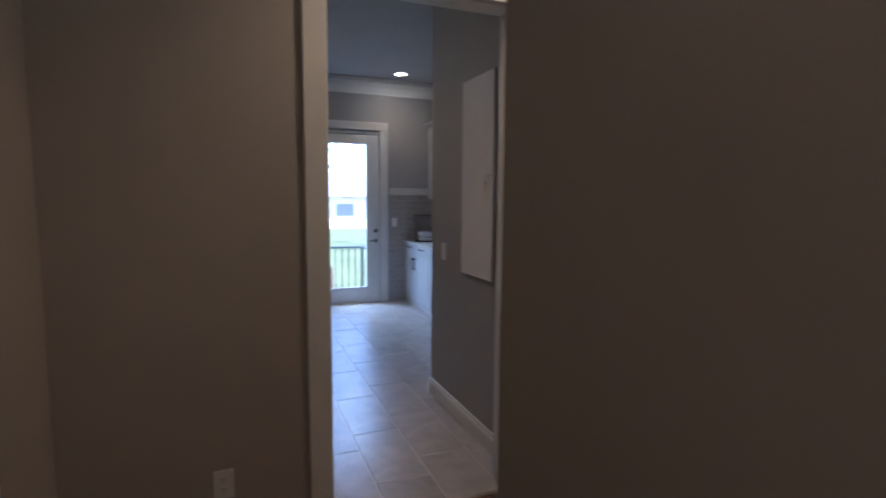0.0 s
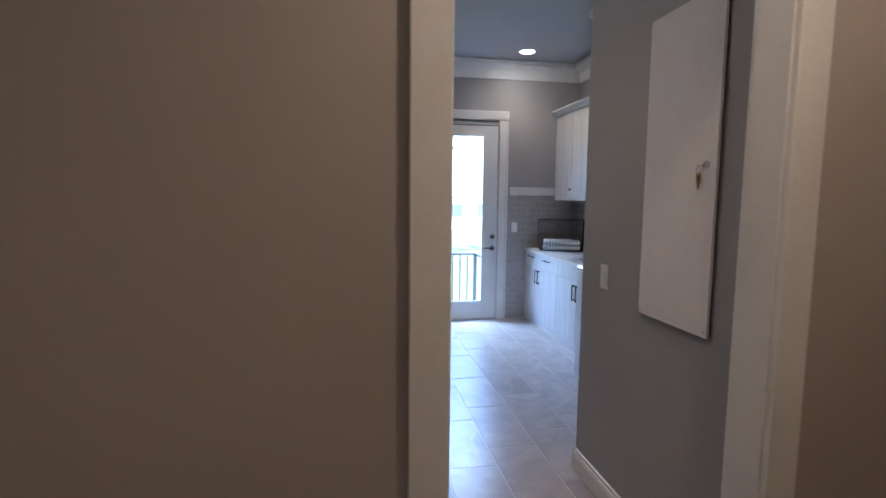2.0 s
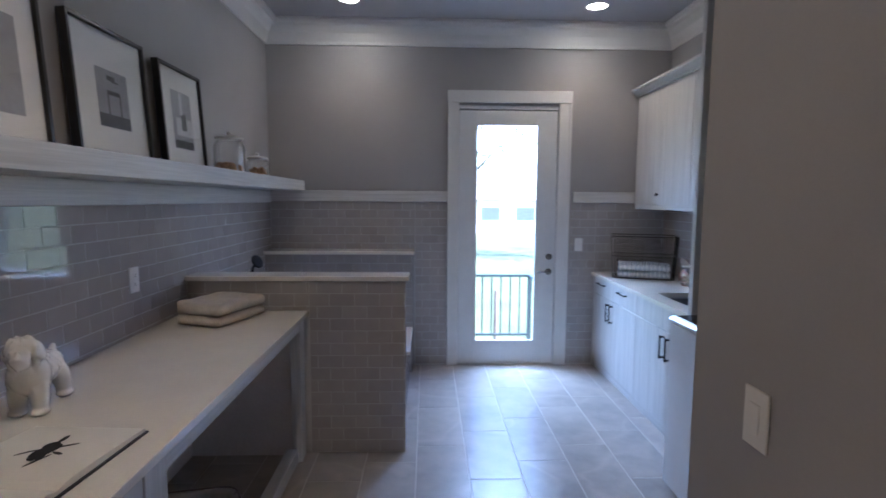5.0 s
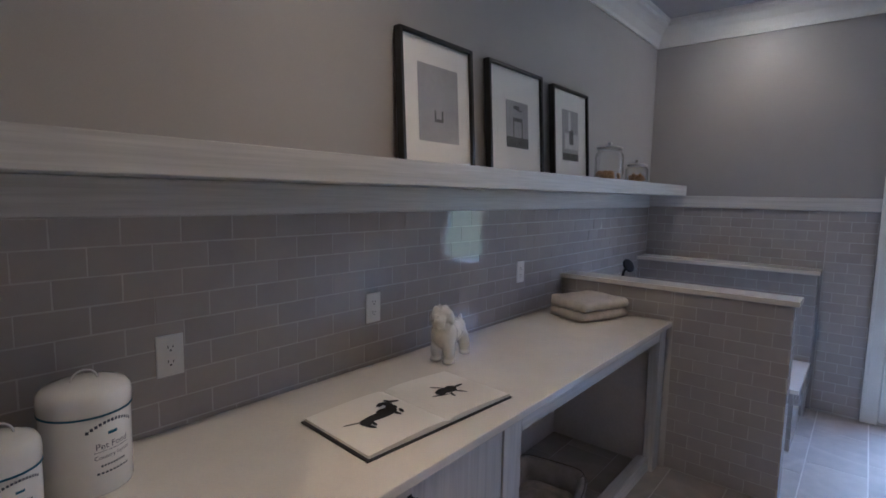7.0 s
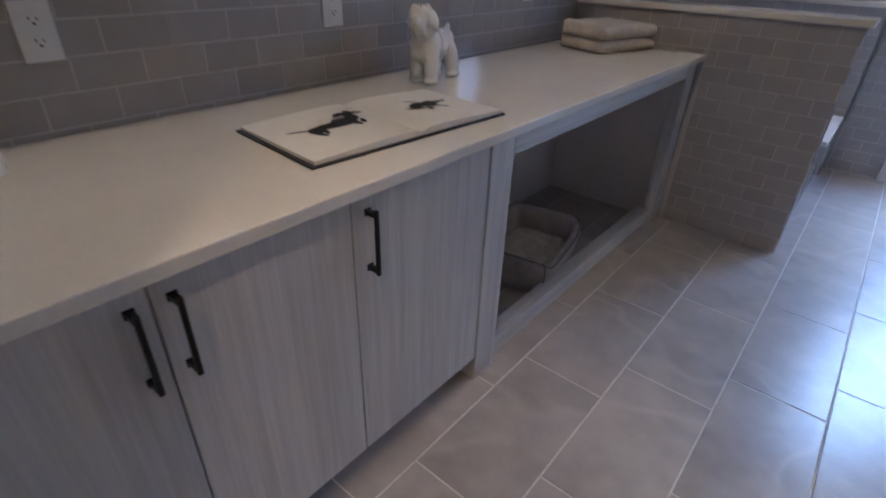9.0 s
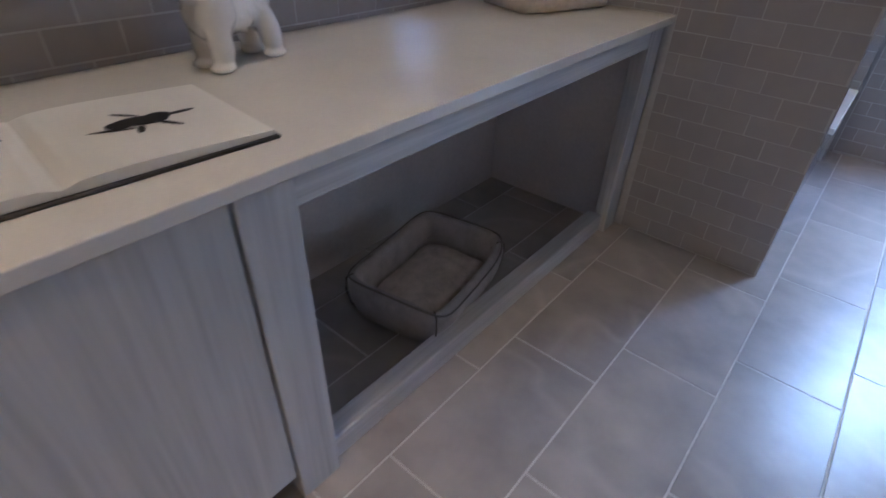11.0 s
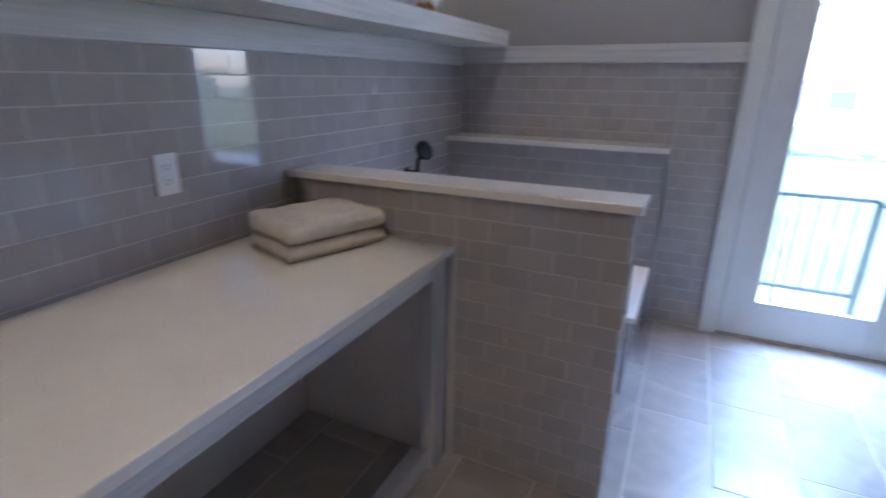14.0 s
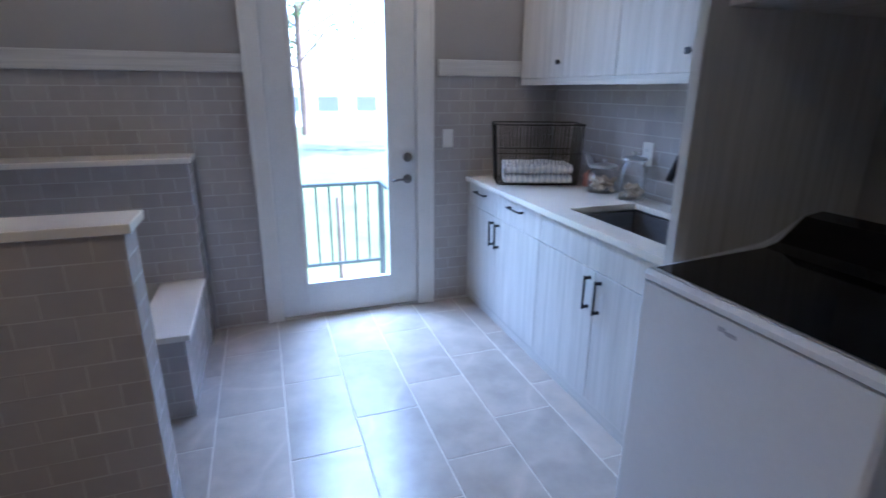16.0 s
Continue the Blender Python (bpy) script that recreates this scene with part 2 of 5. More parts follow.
def setting(name, bm, material, label, category="", smooth=False):
    return tagged(link(name, bm, material, None, "", smooth), label, category or name.split("_")[0], kind="structure")


def bx(bm, x0, x1, y0, y1, z0, z1, bev=0.0, seg=1, mi=0):
    made = bmesh.ops.create_cube(bm, size=1.0, matrix=Matrix.Translation(((x0 + x1) / 2, (y0 + y1) / 2, (z0 + z1) / 2)) @ Matrix.Diagonal((abs(x1 - x0), abs(y1 - y0), abs(z1 - z0), 1)))
    faces = {f for v in made["verts"] for f in v.link_faces}
    for f in faces:
        f.material_index = mi
    if bev:
        edges = {e for v in made["verts"] for e in v.link_edges}
        bmesh.ops.bevel(bm, geom=list(edges), offset=bev, segments=seg, affect="EDGES", profile=0.5)
    return bm


def box(*a, **k):
    return bx(bmesh.new(), *a, **k)


def cyl(bm, place, r, h, seg=24, axis="z", r2=None):
    turn = {"z": Matrix(), "x": Matrix.Rotation(radians(90), 4, "Y"), "y": Matrix.Rotation(radians(90), 4, "X")}[axis]
    bmesh.ops.create_cone(bm, cap_ends=True, segments=seg, radius1=r, radius2=r if r2 is None else r2, depth=h, matrix=Matrix.Translation(place) @ turn)
    return bm


def lathe(bm, profile, seg=40, place=(0, 0, 0)):
    rings = []
    for r, z in profile:
        rings.append([bm.verts.new((place[0] + r * math.cos(2 * math.pi * i / seg), place[1] + r * math.sin(2 * math.pi * i / seg), place[2] + z)) for i in range(seg)])
    for a, b in zip(rings, rings[1:]):
        for i in range(seg):
            bm.faces.new((a[i], a[(i + 1) % seg], b[(i + 1) % seg], b[i]))
    for ring in (rings[0], rings[-1]):
        bm.faces.new(ring)
    return bm


def ball(bm, place, size, turn=(0, 0, 0), seg=20):
    bmesh.ops.create_uvsphere(bm, u_segments=seg, v_segments=seg // 2 + 2, radius=1.0, matrix=pose(*place, *turn) @ Matrix.Diagonal((*size, 1)))
    return bm


def tube(bm, points, r, seg=8, closed=False):
    pts = [Vector(p) for p in points]
    rings = []
    up = Vector((0.13, 0.21, 0.97))
    n = len(pts)
    for i, p in enumerate(pts):
        a = pts[(i - 1) % n] if (closed or i) else p
        b = pts[(i + 1) % n] if (closed or i < n - 1) else p
        d = (b - a).normalized()
        s = d.cross(up)
        if s.length < 0.05:
            s = d.cross(Vector((1, 0, 0)))
        s.normalize()
        w = s.cross(d).normalized()
        rings.append([bm.verts.new(p + r * (s * math.cos(2 * math.pi * k / seg) + w * math.sin(2 * math.pi * k / seg))) for k in range(seg)])
    pairs = list(zip(rings, rings[1:])) + ([(rings[-1], rings[0])] if closed else [])
    for a, b in pairs:
        for k in range(seg):
            bm.faces.new((a[k], a[(k + 1) % seg], b[(k + 1) % seg], b[k]))
    if not closed:
        bm.faces.new(rings[0])
        bm.faces.new(rings[-1])
    return bm


def arc(cx, cy, r, a0, a1, n):
    return [(cx + r * math.cos(radians(a0 + (a1 - a0) * i / n)), cy + r * math.sin(radians(a0 + (a1 - a0) * i / n))) for i in range(n + 1)]


def flat(bm, outline, z0, z1):
    """A slab with the given outline in x, y."""
    low = [bm.verts.new((x, y, z0)) for x, y in outline]
    top = [bm.verts.new((x, y, z1)) for x, y in outline]
    bm.faces.new(low[::-1])
    bm.faces.new(top)
    n = len(outline)
    for i in range(n):
        bm.faces.new((low[i], low[(i + 1) % n], top[(i + 1) % n], top[i]))
    return bm


def run(bm, profile, a, b, out):
    """A moulding: a profile of (out, z) swept from a to b in the plan; out is the unit way off the wall."""
    rows = []
    for p in (a, b):
        rows.append([bm.verts.new((p[0] + out[0] * o, p[1] + out[1] * o, z)) for o, z in profile])
    n = len(profile)
    for i in range(n):
        bm.faces.new((rows[0][i], rows[0][(i + 1) % n], rows[1][(i + 1) % n], rows[1][i]))
    bm.faces.new(rows[0])
    bm.faces.new(rows[1][::-1])
    return bm


# ---- the large structure ----
W = 0.12
floor = setting("floor", box(-W, RIGHT + W, ENTRY + 0.02, BACK + 0.02, -0.12, -0.0022), FGROUT, "grey-beige porcelain tile floor with pale grout lines", "floor")
hall_floor = setting("hall_floor", box(-W, 4.12, -2.6, ENTRY + 0.016, -0.12, -0.012), PLANK, "dark stained wooden floor of the hall", "floor")
wall_left = setting("wall_left", box(-W, 0, ENTRY_IN + 0.002, BACK + W, -0.1, CEIL), WALL, "grey painted wall above glossy grey subway tile", "wall")
bm = bx(bmesh.new(), 0.001, 1.742, BACK, BACK + W, -0.1, CEIL - 0.001)
bx(bm, 2.732, RIGHT + W, BACK, BACK + W, -0.1, CEIL - 0.001)
bx(bm, 1.742, 2.732, BACK, BACK + W, 2.475, CEIL - 0.001)
wall_back = setting("wall_back", bm, WALL, "grey painted end wall with a garden door", "wall")
wall_right = setting("wall_right", box(RIGHT, RIGHT + W, ENTRY_IN + 0.002, BACK - 0.001, -0.1, CEIL), WALL, "grey painted wall behind sink and washer", "wall")
IN0, IN1, HEAD = 1.132, 2.025, 2.46
bm = bx(bmesh.new(), -W, IN0 - 0.02, ENTRY, ENTRY_IN, -0.1, CEIL - 0.002)
bx(bm, IN1 + 0.02, 4.12, ENTRY, ENTRY_IN, -0.1, CEIL - 0.002)
bx(bm, IN0 - 0.02, IN1 + 0.02, ENTRY, ENTRY_IN, HEAD + 0.02, CEIL - 0.002)
wall_entry = setting("wall_entry", bm, HALL, "greige painted wall with a cased doorway", "wall")
DIV = 2.152
wall_divider = setting("wall_divider", box(DIV, DIV + W, ENTRY_IN + 0.001, 2.36, -0.1, CEIL - 0.003), WALL, "grey painted wall with a whiteboard", "wall")
wall_niche = setting("wall_niche", box(DIV + W + 0.001, RIGHT - 0.001, 2.31, 2.429, -0.1, CEIL - 0.003), WALL, "grey painted side wall of the washer niche", "wall")
setting("wall_hall_left", box(-W, 0.09, -2.6, ENTRY - 0.001, -0.1, CEIL - 0.004), HALL, "greige painted wall of the hall", "wall")
setting("wall_hall_right", box(1.357, 4.0, -2.6, -0.2, -0.1, CEIL - 0.004), HALL, "greige painted corner wall of the hall", "wall")
setting("wall_corridor_end", box(4.0, 4.12, -2.6, ENTRY - 0.001, -0.1, CEIL - 0.004), HALL, "greige painted end of the corridor", "wall")
setting("wall_hall_end", box(-W, 4.12, -2.75, -2.601, -0.1, CEIL - 0.004), HALL, "greige painted end of the hall", "wall")
setting("ceiling", box(-W, 4.12, -2.75, BACK + W, CEIL, CEIL + 0.12), CEILING, "flat mid-grey painted ceiling", "ceiling")

# crown moulding, chair rail, baseboard
CROWN = ((0, CEIL - 0.206), (0.014, CEIL - 0.206), (0.018, CEIL - 0.178), (0.03, CEIL - 0.15), (0.045, CEIL - 0.11), (0.085, CEIL - 0.06), (0.115, CEIL - 0.05), (0.12, CEIL - 0.03), (0.14, CEIL - 0.022), (0.14, CEIL - 0.001), (0, CEIL - 0.001))
for name, a, b, o in (("trim_crown_left", (0.0, ENTRY_IN), (0.0, BACK), (1, 0)), ("trim_crown_back", (0.0, BACK), (RIGHT, BACK), (0, -1)), ("trim_crown_right", (RIGHT, 2.36), (RIGHT, BACK), (-1, 0)),
                      ("trim_crown_divider", (DIV, ENTRY_IN), (DIV, 2.36), (-1, 0)), ("trim_crown_niche", (DIV, 2.36), (RIGHT, 2.36), (0, 1)), ("trim_crown_entry", (0.0, ENTRY_IN), (DIV, ENTRY_IN), (0, 1))):
    setting(name, run(bmesh.new(), CROWN, a, b, o), TRIM, "white painted crown moulding", "moulding")
CAS0, CAS1 = 1.666, 2.852
UP_X = 3.45
setting("trim_rail_left", box(0.0, 0.02, ENTRY_IN + 0.002, BACK - 0.001, RAIL0 - 0.012, RAIL1 - 0.002, bev=0.003), LAM_H, "pale wood-grain rail above the tile", "rail")
setting("trim_rail_back", box(0.021, CAS0 - 0.001, BACK - 0.022, BACK, RAIL0, RAIL1, bev=0.003), LAM_X, "pale wood-grain rail above the tile", "rail")
setting("trim_rail_back_side", box(CAS1 + 0.001, UP_X, BACK - 0.022, BACK, RAIL0, RAIL1, bev=0.003), LAM_X, "pale wood-grain rail above the tile", "rail")
BASE = ((0, 0), (0.016, 0), (0.016, 0.085), (0.012, 0.105), (0.008, 0.11), (0.008, 0.126), (0, 0.13))
setting("baseboard_divider", run(bmesh.new(), BASE, (DIV, ENTRY_IN + 0.026), (DIV, 2.36), (-1, 0)), TRIM, "white painted baseboard", "baseboard")
setting("baseboard_niche", run(bmesh.new(), BASE, (DIV - 0.016, 2.36), (2.9, 2.36), (0, 1)), TRIM, "white painted baseboard", "baseboard")

# cased opening between hall and room
bm = bx(bmesh.new(), IN0 - 0.02, IN0, ENTRY - 0.002, ENTRY_IN + 0.002, 0, HEAD + 0.02)
bx(bm, IN1, IN1 + 0.02, ENTRY - 0.002, ENTRY_IN + 0.002, 0, HEAD + 0.02)
bx(bm, IN0, IN1, ENTRY - 0.002, ENTRY_IN + 0.002, HEAD, HEAD + 0.02)
setting("trim_jamb", bm, TRIM, "white painted jamb of the cased opening", "jamb")
for name, y0, y1 in (("trim_casing_hall", ENTRY - 0.024, ENTRY - 0.0025), ("trim_casing_room", ENTRY_IN + 0.0025, ENTRY_IN + 0.024)):
    bm = bx(bmesh.new(), IN0 - 0.105, IN0 - 0.006, y0, y1, 0, HEAD + 0.006, bev=0.004, seg=2)
    bx(bm, IN1 + 0.006, IN1 + 0.105, y0, y1, 0, HEAD + 0.006, bev=0.004, seg=2)
    bx(bm, IN0 - 0.115, IN1 + 0.112, y0 - 0.004, y1 + 0.004, HEAD + 0.0065, HEAD + 0.115, bev=0.005, seg=2)
    setting(name, bm, TRIM, "white painted casing round the opening", "casing")
bm = bx(bmesh.new(), 0.09, 0.112, 0.33, 0.43, 0, 2.46, bev=0.004, seg=2)
setting("trim_casing_hall_side", bm, TRIM, "white painted door casing on the hall wall", "casing")

# half wall, ledge wall and curb of the dog bath
half_wall = setting("half_wall", box(0.001, HALF_X - 0.0015, HALF0 + 0.0015, HALF1, -0.02, 1.098), GROUT, "half-height partition clad in grey subway tile", "half wall")
setting("half_wall_cap", box(0.001, HALF_X + 0.024, HALF0 - 0.02, HALF1 + 0.02, 1.10, 1.13, bev=0.004, seg=2), QUARTZ, "white stone cap on the half wall", "cap")
LEDGE = 5.73
ledge_wall = setting("ledge_wall", box(0.001, HALF_X - 0.0015, LEDGE + 0.0015, BACK - 0.001, -0.02, 1.098), GROUT, "tiled ledge wall of the dog bath", "half wall")
setting("ledge_wall_cap", box(0.001, HALF_X + 0.016, LEDGE - 0.02, BACK - 0.0005, 1.10, 1.13, bev=0.004, seg=2), QUARTZ, "white stone cap on the ledge", "cap")
CURB0 = 4.985
bath_curb = setting("bath_curb", box(1.169, 1.3185, CURB0 + 0.0015, LEDGE - 0.003, -0.02, 0.398), GROUT, "low tiled curb of the dog bath", "curb")
setting("bath_curb_cap", box(1.11, 1.345, CURB0 - 0.02, LEDGE - 0.002, 0.40, 0.43, bev=0.004, seg=2), QUARTZ, "white stone cap on the curb", "cap")


# ---- fitted furniture ----
def bar_pull(parent, place, length, upright, way):
    """A square black bar handle with two feet; way: unit step off the door in x."""
    x, y, z = place
    h = length / 2
    bm = bmesh.new()
    o0, o1 = sorted((x + way * 0.024, x + way * 0.034))
    f0, f1 = sorted((x, x + way * 0.026))
    if upright:
        bx(bm, o0, o1, y - 0.005, y + 0.005, z - h, z + h, bev=0.002)
        for s in (-1, 1):
            bx(bm, f0, f1, y - 0.006, y + 0.006, z + s * (h - 0.012) - 0.006, z + s * (h - 0.012) + 0.006, bev=0.001)
            bx(bm, x if way > 0 else x - 0.003, x + 0.003 if way > 0 else x, y - 0.009, y + 0.009, z + s * (h - 0.012) - 0.009, z + s * (h - 0.012) + 0.009, bev=0.001)
    else:
        bx(bm, o0, o1, y - h, y + h, z - 0.005, z + 0.005, bev=0.002)
        for s in (-1, 1):
            bx(bm, f0, f1, y + s * (h - 0.012) - 0.006, y + s * (h - 0.012) + 0.006, z - 0.006, z + 0.006, bev=0.001)
    return part("handle", bm, BLACK, parent, "matt black bar handle")


def base_cabinet(y0, y1, front, wall, doors, label, drawers=(), panel=0.0, toe=0.10, recess=0.085):
    """A base unit between y0 and y1; doors: (y0, y1, y of the handle). front and wall are x."""
    way = 1 if front > wall else -1
    t = thing("base_cabinet", ((front + wall) / 2, (y0 + y1) / 2, 0), label, "cabinet", "base cabinets")
    cx, cy = (front + wall) / 2, (y0 + y1) / 2
    L = lambda x: x - cx
    b0, b1 = sorted((L(wall + way * 0.012), L(front - way * 0.021)))
    part("body", box(b0, b1, y0 - cy + 0.001, y1 - cy - 0.001, toe, COUNTER - (0.27 if panel else 0.031)), LAM_V, t)
    k0, k1 = sorted((L(wall + way * 0.02), L(front - way * recess)))
    part("toe_kick", box(k0, k1, y0 - cy + 0.001, y1 - cy - 0.001, 0.0, toe - 0.001), LAM_H, t)
    top = COUNTER - 0.036
    split = top - 0.155
    f0, f1 = sorted((L(front - way * 0.0195), L(front)))
    for a, b, hy in doors:
        d = part("door", box(f0, f1, a - cy + 0.002, b - cy - 0.002, toe + 0.004, (split - 0.003) if (drawers or panel) else top, bev=0.0015), LAM_V, t)
        bar_pull(d, (L(front), hy - cy, ((split if (drawers or panel) else top) - 0.115)), 0.165, True, way)
    for a, b in drawers:
        d = part("drawer_front", box(f0, f1, a - cy + 0.002, b - cy - 0.002, split, top, bev=0.0015), LAM_V, t)
        bar_pull(d, (L(front), (a + b) / 2 - cy, (split + top) / 2 + 0.03), 0.17, False, way)
    if panel:
        part("false_front", box(f0, f1, y0 - cy + 0.002, y1 - cy - 0.002, split, top, bev=0.0015), LAM_V, t)
    return t


FACE = 0.715
base_cabinet(1.10, 1.94, FACE, 0.0, ((1.10, 1.53, 1.497), (1.53, 1.94, 1.563)), "pale wood-grain base cabinet with black bar handles")
base_cabinet(1.94, 2.44, FACE, 0.0, ((1.94, 2.44, 1.985),), "single-door pale wood-grain base cabinet beside the pet cubby")
FRONT = 3.088
base_cabinet(4.93, BACK - 0.012, FRONT, RIGHT, ((4.93, 5.475, 5.435), (5.475, BACK - 0.015, 5.515)), "pale base cabinet with two drawers and two doors", drawers=((4.93, 5.475), (5.475, BACK - 0.015)), toe=0.075, recess=0.014)
base_cabinet(3.887, 4.93, FRONT, RIGHT, ((3.887, 4.424, 4.384), (4.424, 4.93, 4.464)), "pale sink base cabinet with two doors", panel=1.0, toe=0.075, recess=0.014)

# pet cubby under the long counter
C0, C1 = 2.446, HALF0 - 0.011
cubby = thing("pet_cubby", (0.36, (C0 + C1) / 2, 0), "pale wood-grain open pet cubby built under the counter", "cubby")
oy = (C0 + C1) / 2
part("post", box(FACE - 0.36 - 0.06, FACE - 0.36 + 0.002, C0 - oy, 2.56 - oy, 0, COUNTER - 0.031, bev=0.002), LAM_V, cubby)
part("post", box(FACE - 0.36 - 0.06, FACE - 0.36 + 0.002, 4.115 - oy, C1 - oy, 0, COUNTER - 0.031, bev=0.002), LAM_V, cubby)
part("top_rail", box(FACE - 0.36 - 0.06, FACE - 0.36, 2.561 - oy, 4.114 - oy, 0.812, COUNTER - 0.031, bev=0.002), LAM_H, cubby)
part("bottom_rail", box(FACE - 0.36 - 0.09, FACE - 0.36 - 0.022, 2.561 - oy, 4.114 - oy, 0.0, 0.085, bev=0.006, seg=2), LAM_H, cubby)
part("side_panel", box(-0.35, FACE - 0.36 - 0.061, C0 - oy, C0 - oy + 0.02, 0, COUNTER - 0.032), CUBBY, cubby)
part("side_panel", box(-0.35, FACE - 0.36 - 0.061, C1 - oy - 0.02, C1 - oy, 0, COUNTER - 0.032), CUBBY, cubby)
part("back_panel", box(-0.358, -0.345, C0 - oy + 0.021, C1 - oy - 0.021, 0.0, COUNTER - 0.032), CUBBY, cubby)
part("ceiling_panel", box(-0.344, FACE - 0.36 - 0.062, C0 - oy + 0.021, C1 - oy - 0.021, COUNTER - 0.06, COUNTER - 0.033), CUBBY, cubby)

tagged(link("countertop", box(0.009, 0.745, ENTRY_IN + 0.003, HALF0 - 0.002, COUNTER - 0.03, COUNTER, bev=0.003, seg=2), QUARTZ), "long white quartz countertop with a square edge", "countertop")

# sink worktop with a cut-out
SK = (3.19, 3.60, 4.09, 4.83)
bm = bmesh.new()
bx(bm, 3.060, SK[0], 3.884, BACK - 0.01, COUNTER - 0.03, COUNTER)
bx(bm, SK[1], RIGHT - 0.009, 3.884, BACK - 0.01, COUNTER - 0.03, COUNTER)
bx(bm, SK[0], SK[1], 3.884, SK[2], COUNTER - 0.03, COUNTER)
bx(bm, SK[0], SK[1], SK[3], BACK - 0.01, COUNTER - 0.03, COUNTER)
bmesh.ops.remove_doubles(bm, verts=bm.verts, dist=0.0001)
tagged(link("sink_worktop", bm, QUARTZ), "white quartz worktop with an undermount sink cut-out", "worktop")
sink = thing("sink", ((SK[0] + SK[1]) / 2, (SK[2] + SK[3]) / 2, COUNTER - 0.24), "dark steel undermount sink set in the worktop", "sink")
hx, hy = (SK[1] - SK[0]) / 2, (SK[3] - SK[2]) / 2
bm = bx(bmesh.new(), -hx, hx, -hy, hy, 0, 0.01)
bx(bm, -hx - 0.004, -hx, -hy, hy, 0, 0.198)
bx(bm, hx, hx + 0.004, -hy, hy, 0, 0.198)
bx(bm, -hx, hx, -hy - 0.004, -hy, 0, 0.198)
bx(bm, -hx, hx, hy, hy + 0.004, 0, 0.198)
part("bowl", bm, STEEL, sink)
part("drain", lathe(bmesh.new(), ((0.045, 0.0101), (0.045, 0.014), (0.03, 0.013), (0.03, 0.0115))), NICKEL, sink)

faucet = thing("faucet", (3.655, 4.42, COUNTER), "matt black gooseneck faucet behind the sink", "faucet")
part("base", lathe(bmesh.new(), ((0.027, 0), (0.027, 0.012), (0.02, 0.02), (0.018, 0.06))), BLACK, faucet, smooth=True)
bow = [(0, 0, 0.05), (0, 0, 0.25)] + [(-0.10 + x, 0, 0.25 + z) for x, z in arc(0, 0, 0.10, 0, 150, 12)]
part("neck", tube(bmesh.new(), bow, 0.011, 12), BLACK, faucet, smooth=True)
part("spray_head", tube(bmesh.new(), [(-0.185, 0, 0.302), (-0.212, 0, 0.25), (-0.235, 0, 0.195)], 0.017, 12), BLACK, faucet, smooth=True)
part("lever", tube(bmesh.new(), [(0, -0.02, 0.05), (0.0, -0.05, 0.06), (0, -0.09, 0.09)], 0.006, 8), BLACK, faucet, smooth=True)


# wall cabinets over the sink
UP = 3.45
def wall_cabinet(y0, y1, z0, z1, doors, label):
    cy = (y0 + y1) / 2
    t = thing("wall_cabinet", (UP + 0.16, cy, z0), label, "cabinet", "wall cabinets")
    h = z1 - z0
    part("body", box(-0.14, 0.139, y0 - cy, y1 - cy, 0.0, h), LAM_V, t)
    part("light_rail", box(-0.155, -0.141, y0 - cy, y1 - cy, -0.030, 0.0105), LAM_H, t)
    for a, b, knobs in doors:
        d = part("door", box(-0.16, -0.1405, a - cy + 0.0015, b - cy - 0.0015, 0.012, h, bev=0.0015), LAM_V, t)
        for k in knobs:
            kb = bx(bmesh.new(), -0.184, -0.172, k - cy - 0.014, k - cy + 0.014, 0.085, 0.113, bev=0.003)
            cyl(kb, (-0.166, k - cy, 0.099), 0.006, 0.013, 12, "x")
            part("knob", kb, BLACK, d, "square black knob")
    return t


wall_cabinet(4.915, BACK - 0.014, 1.555, 2.56, ((4.915, 5.415, ()), (5.415, BACK - 0.016, (5.445,))), "pale wood-grain wall cabinet over the sink worktop")
wall_cabinet(3.885, 4.913, 1.555, 2.56, ((3.885, 4.395, (4.36,)), (4.395, 4.913, (4.43,))), "pale wood-grain wall cabinet over the sink")
CORN = ((0, 2.561), (0.0, 2.63), (0.07, 2.63), (0.07, 2.612), (0.05, 2.60), (0.025, 2.575), (0.018, 2.561))
tagged(link("cabinet_cornice", run(bmesh.new(), CORN, (UP, 3.885), (UP, BACK - 0.014), (-1, 0)), LAM_H), "pale cornice along the top of the wall cabinets", "cornice")
link_top = link("cabinet_top_board", box(UP + 0.002, RIGHT - 0.001, 3.885, BACK - 0.014, 2.562, 2.58), LAM_H)
tagged(link_top, "pale top board on the wall cabinets", "board")

# tall end panel and the shelves above the washer
TALL0, TALL1 = 3.845, 3.882
tall = thing("tall_end_panel", (3.30, 3.90, 0), "tall pale end panel between sink run and washer", "panel")
part("panel", box(2.935 - 3.30, RIGHT - 3.301, TALL0 - 3.90, TALL1 - 3.90, 0, CEIL - 0.20, bev=0.001), LAM_V, tall)
bm = run(bmesh.new(), ((0, CEIL - 0.26), (0.02, CEIL - 0.25), (0.035, CEIL - 0.20), (0.07, CEIL - 0.15), (0.09, CEIL - 0.145), (0.09, CEIL - 0.115), (0, CEIL - 0.115)), (2.934 - 3.30, 2.375 - 3.90), (2.934 - 3.30, TALL1 - 3.90), (-1, 0))
part("crown", bm, TRIM, tall)
part("top_board", box(2.935 - 3.30, RIGHT - 3.301 - 0.14, 2.375 - 3.90, TALL0 - 3.90 - 0.001, CEIL - 0.27, CEIL - 0.245), LAM_H, tall)
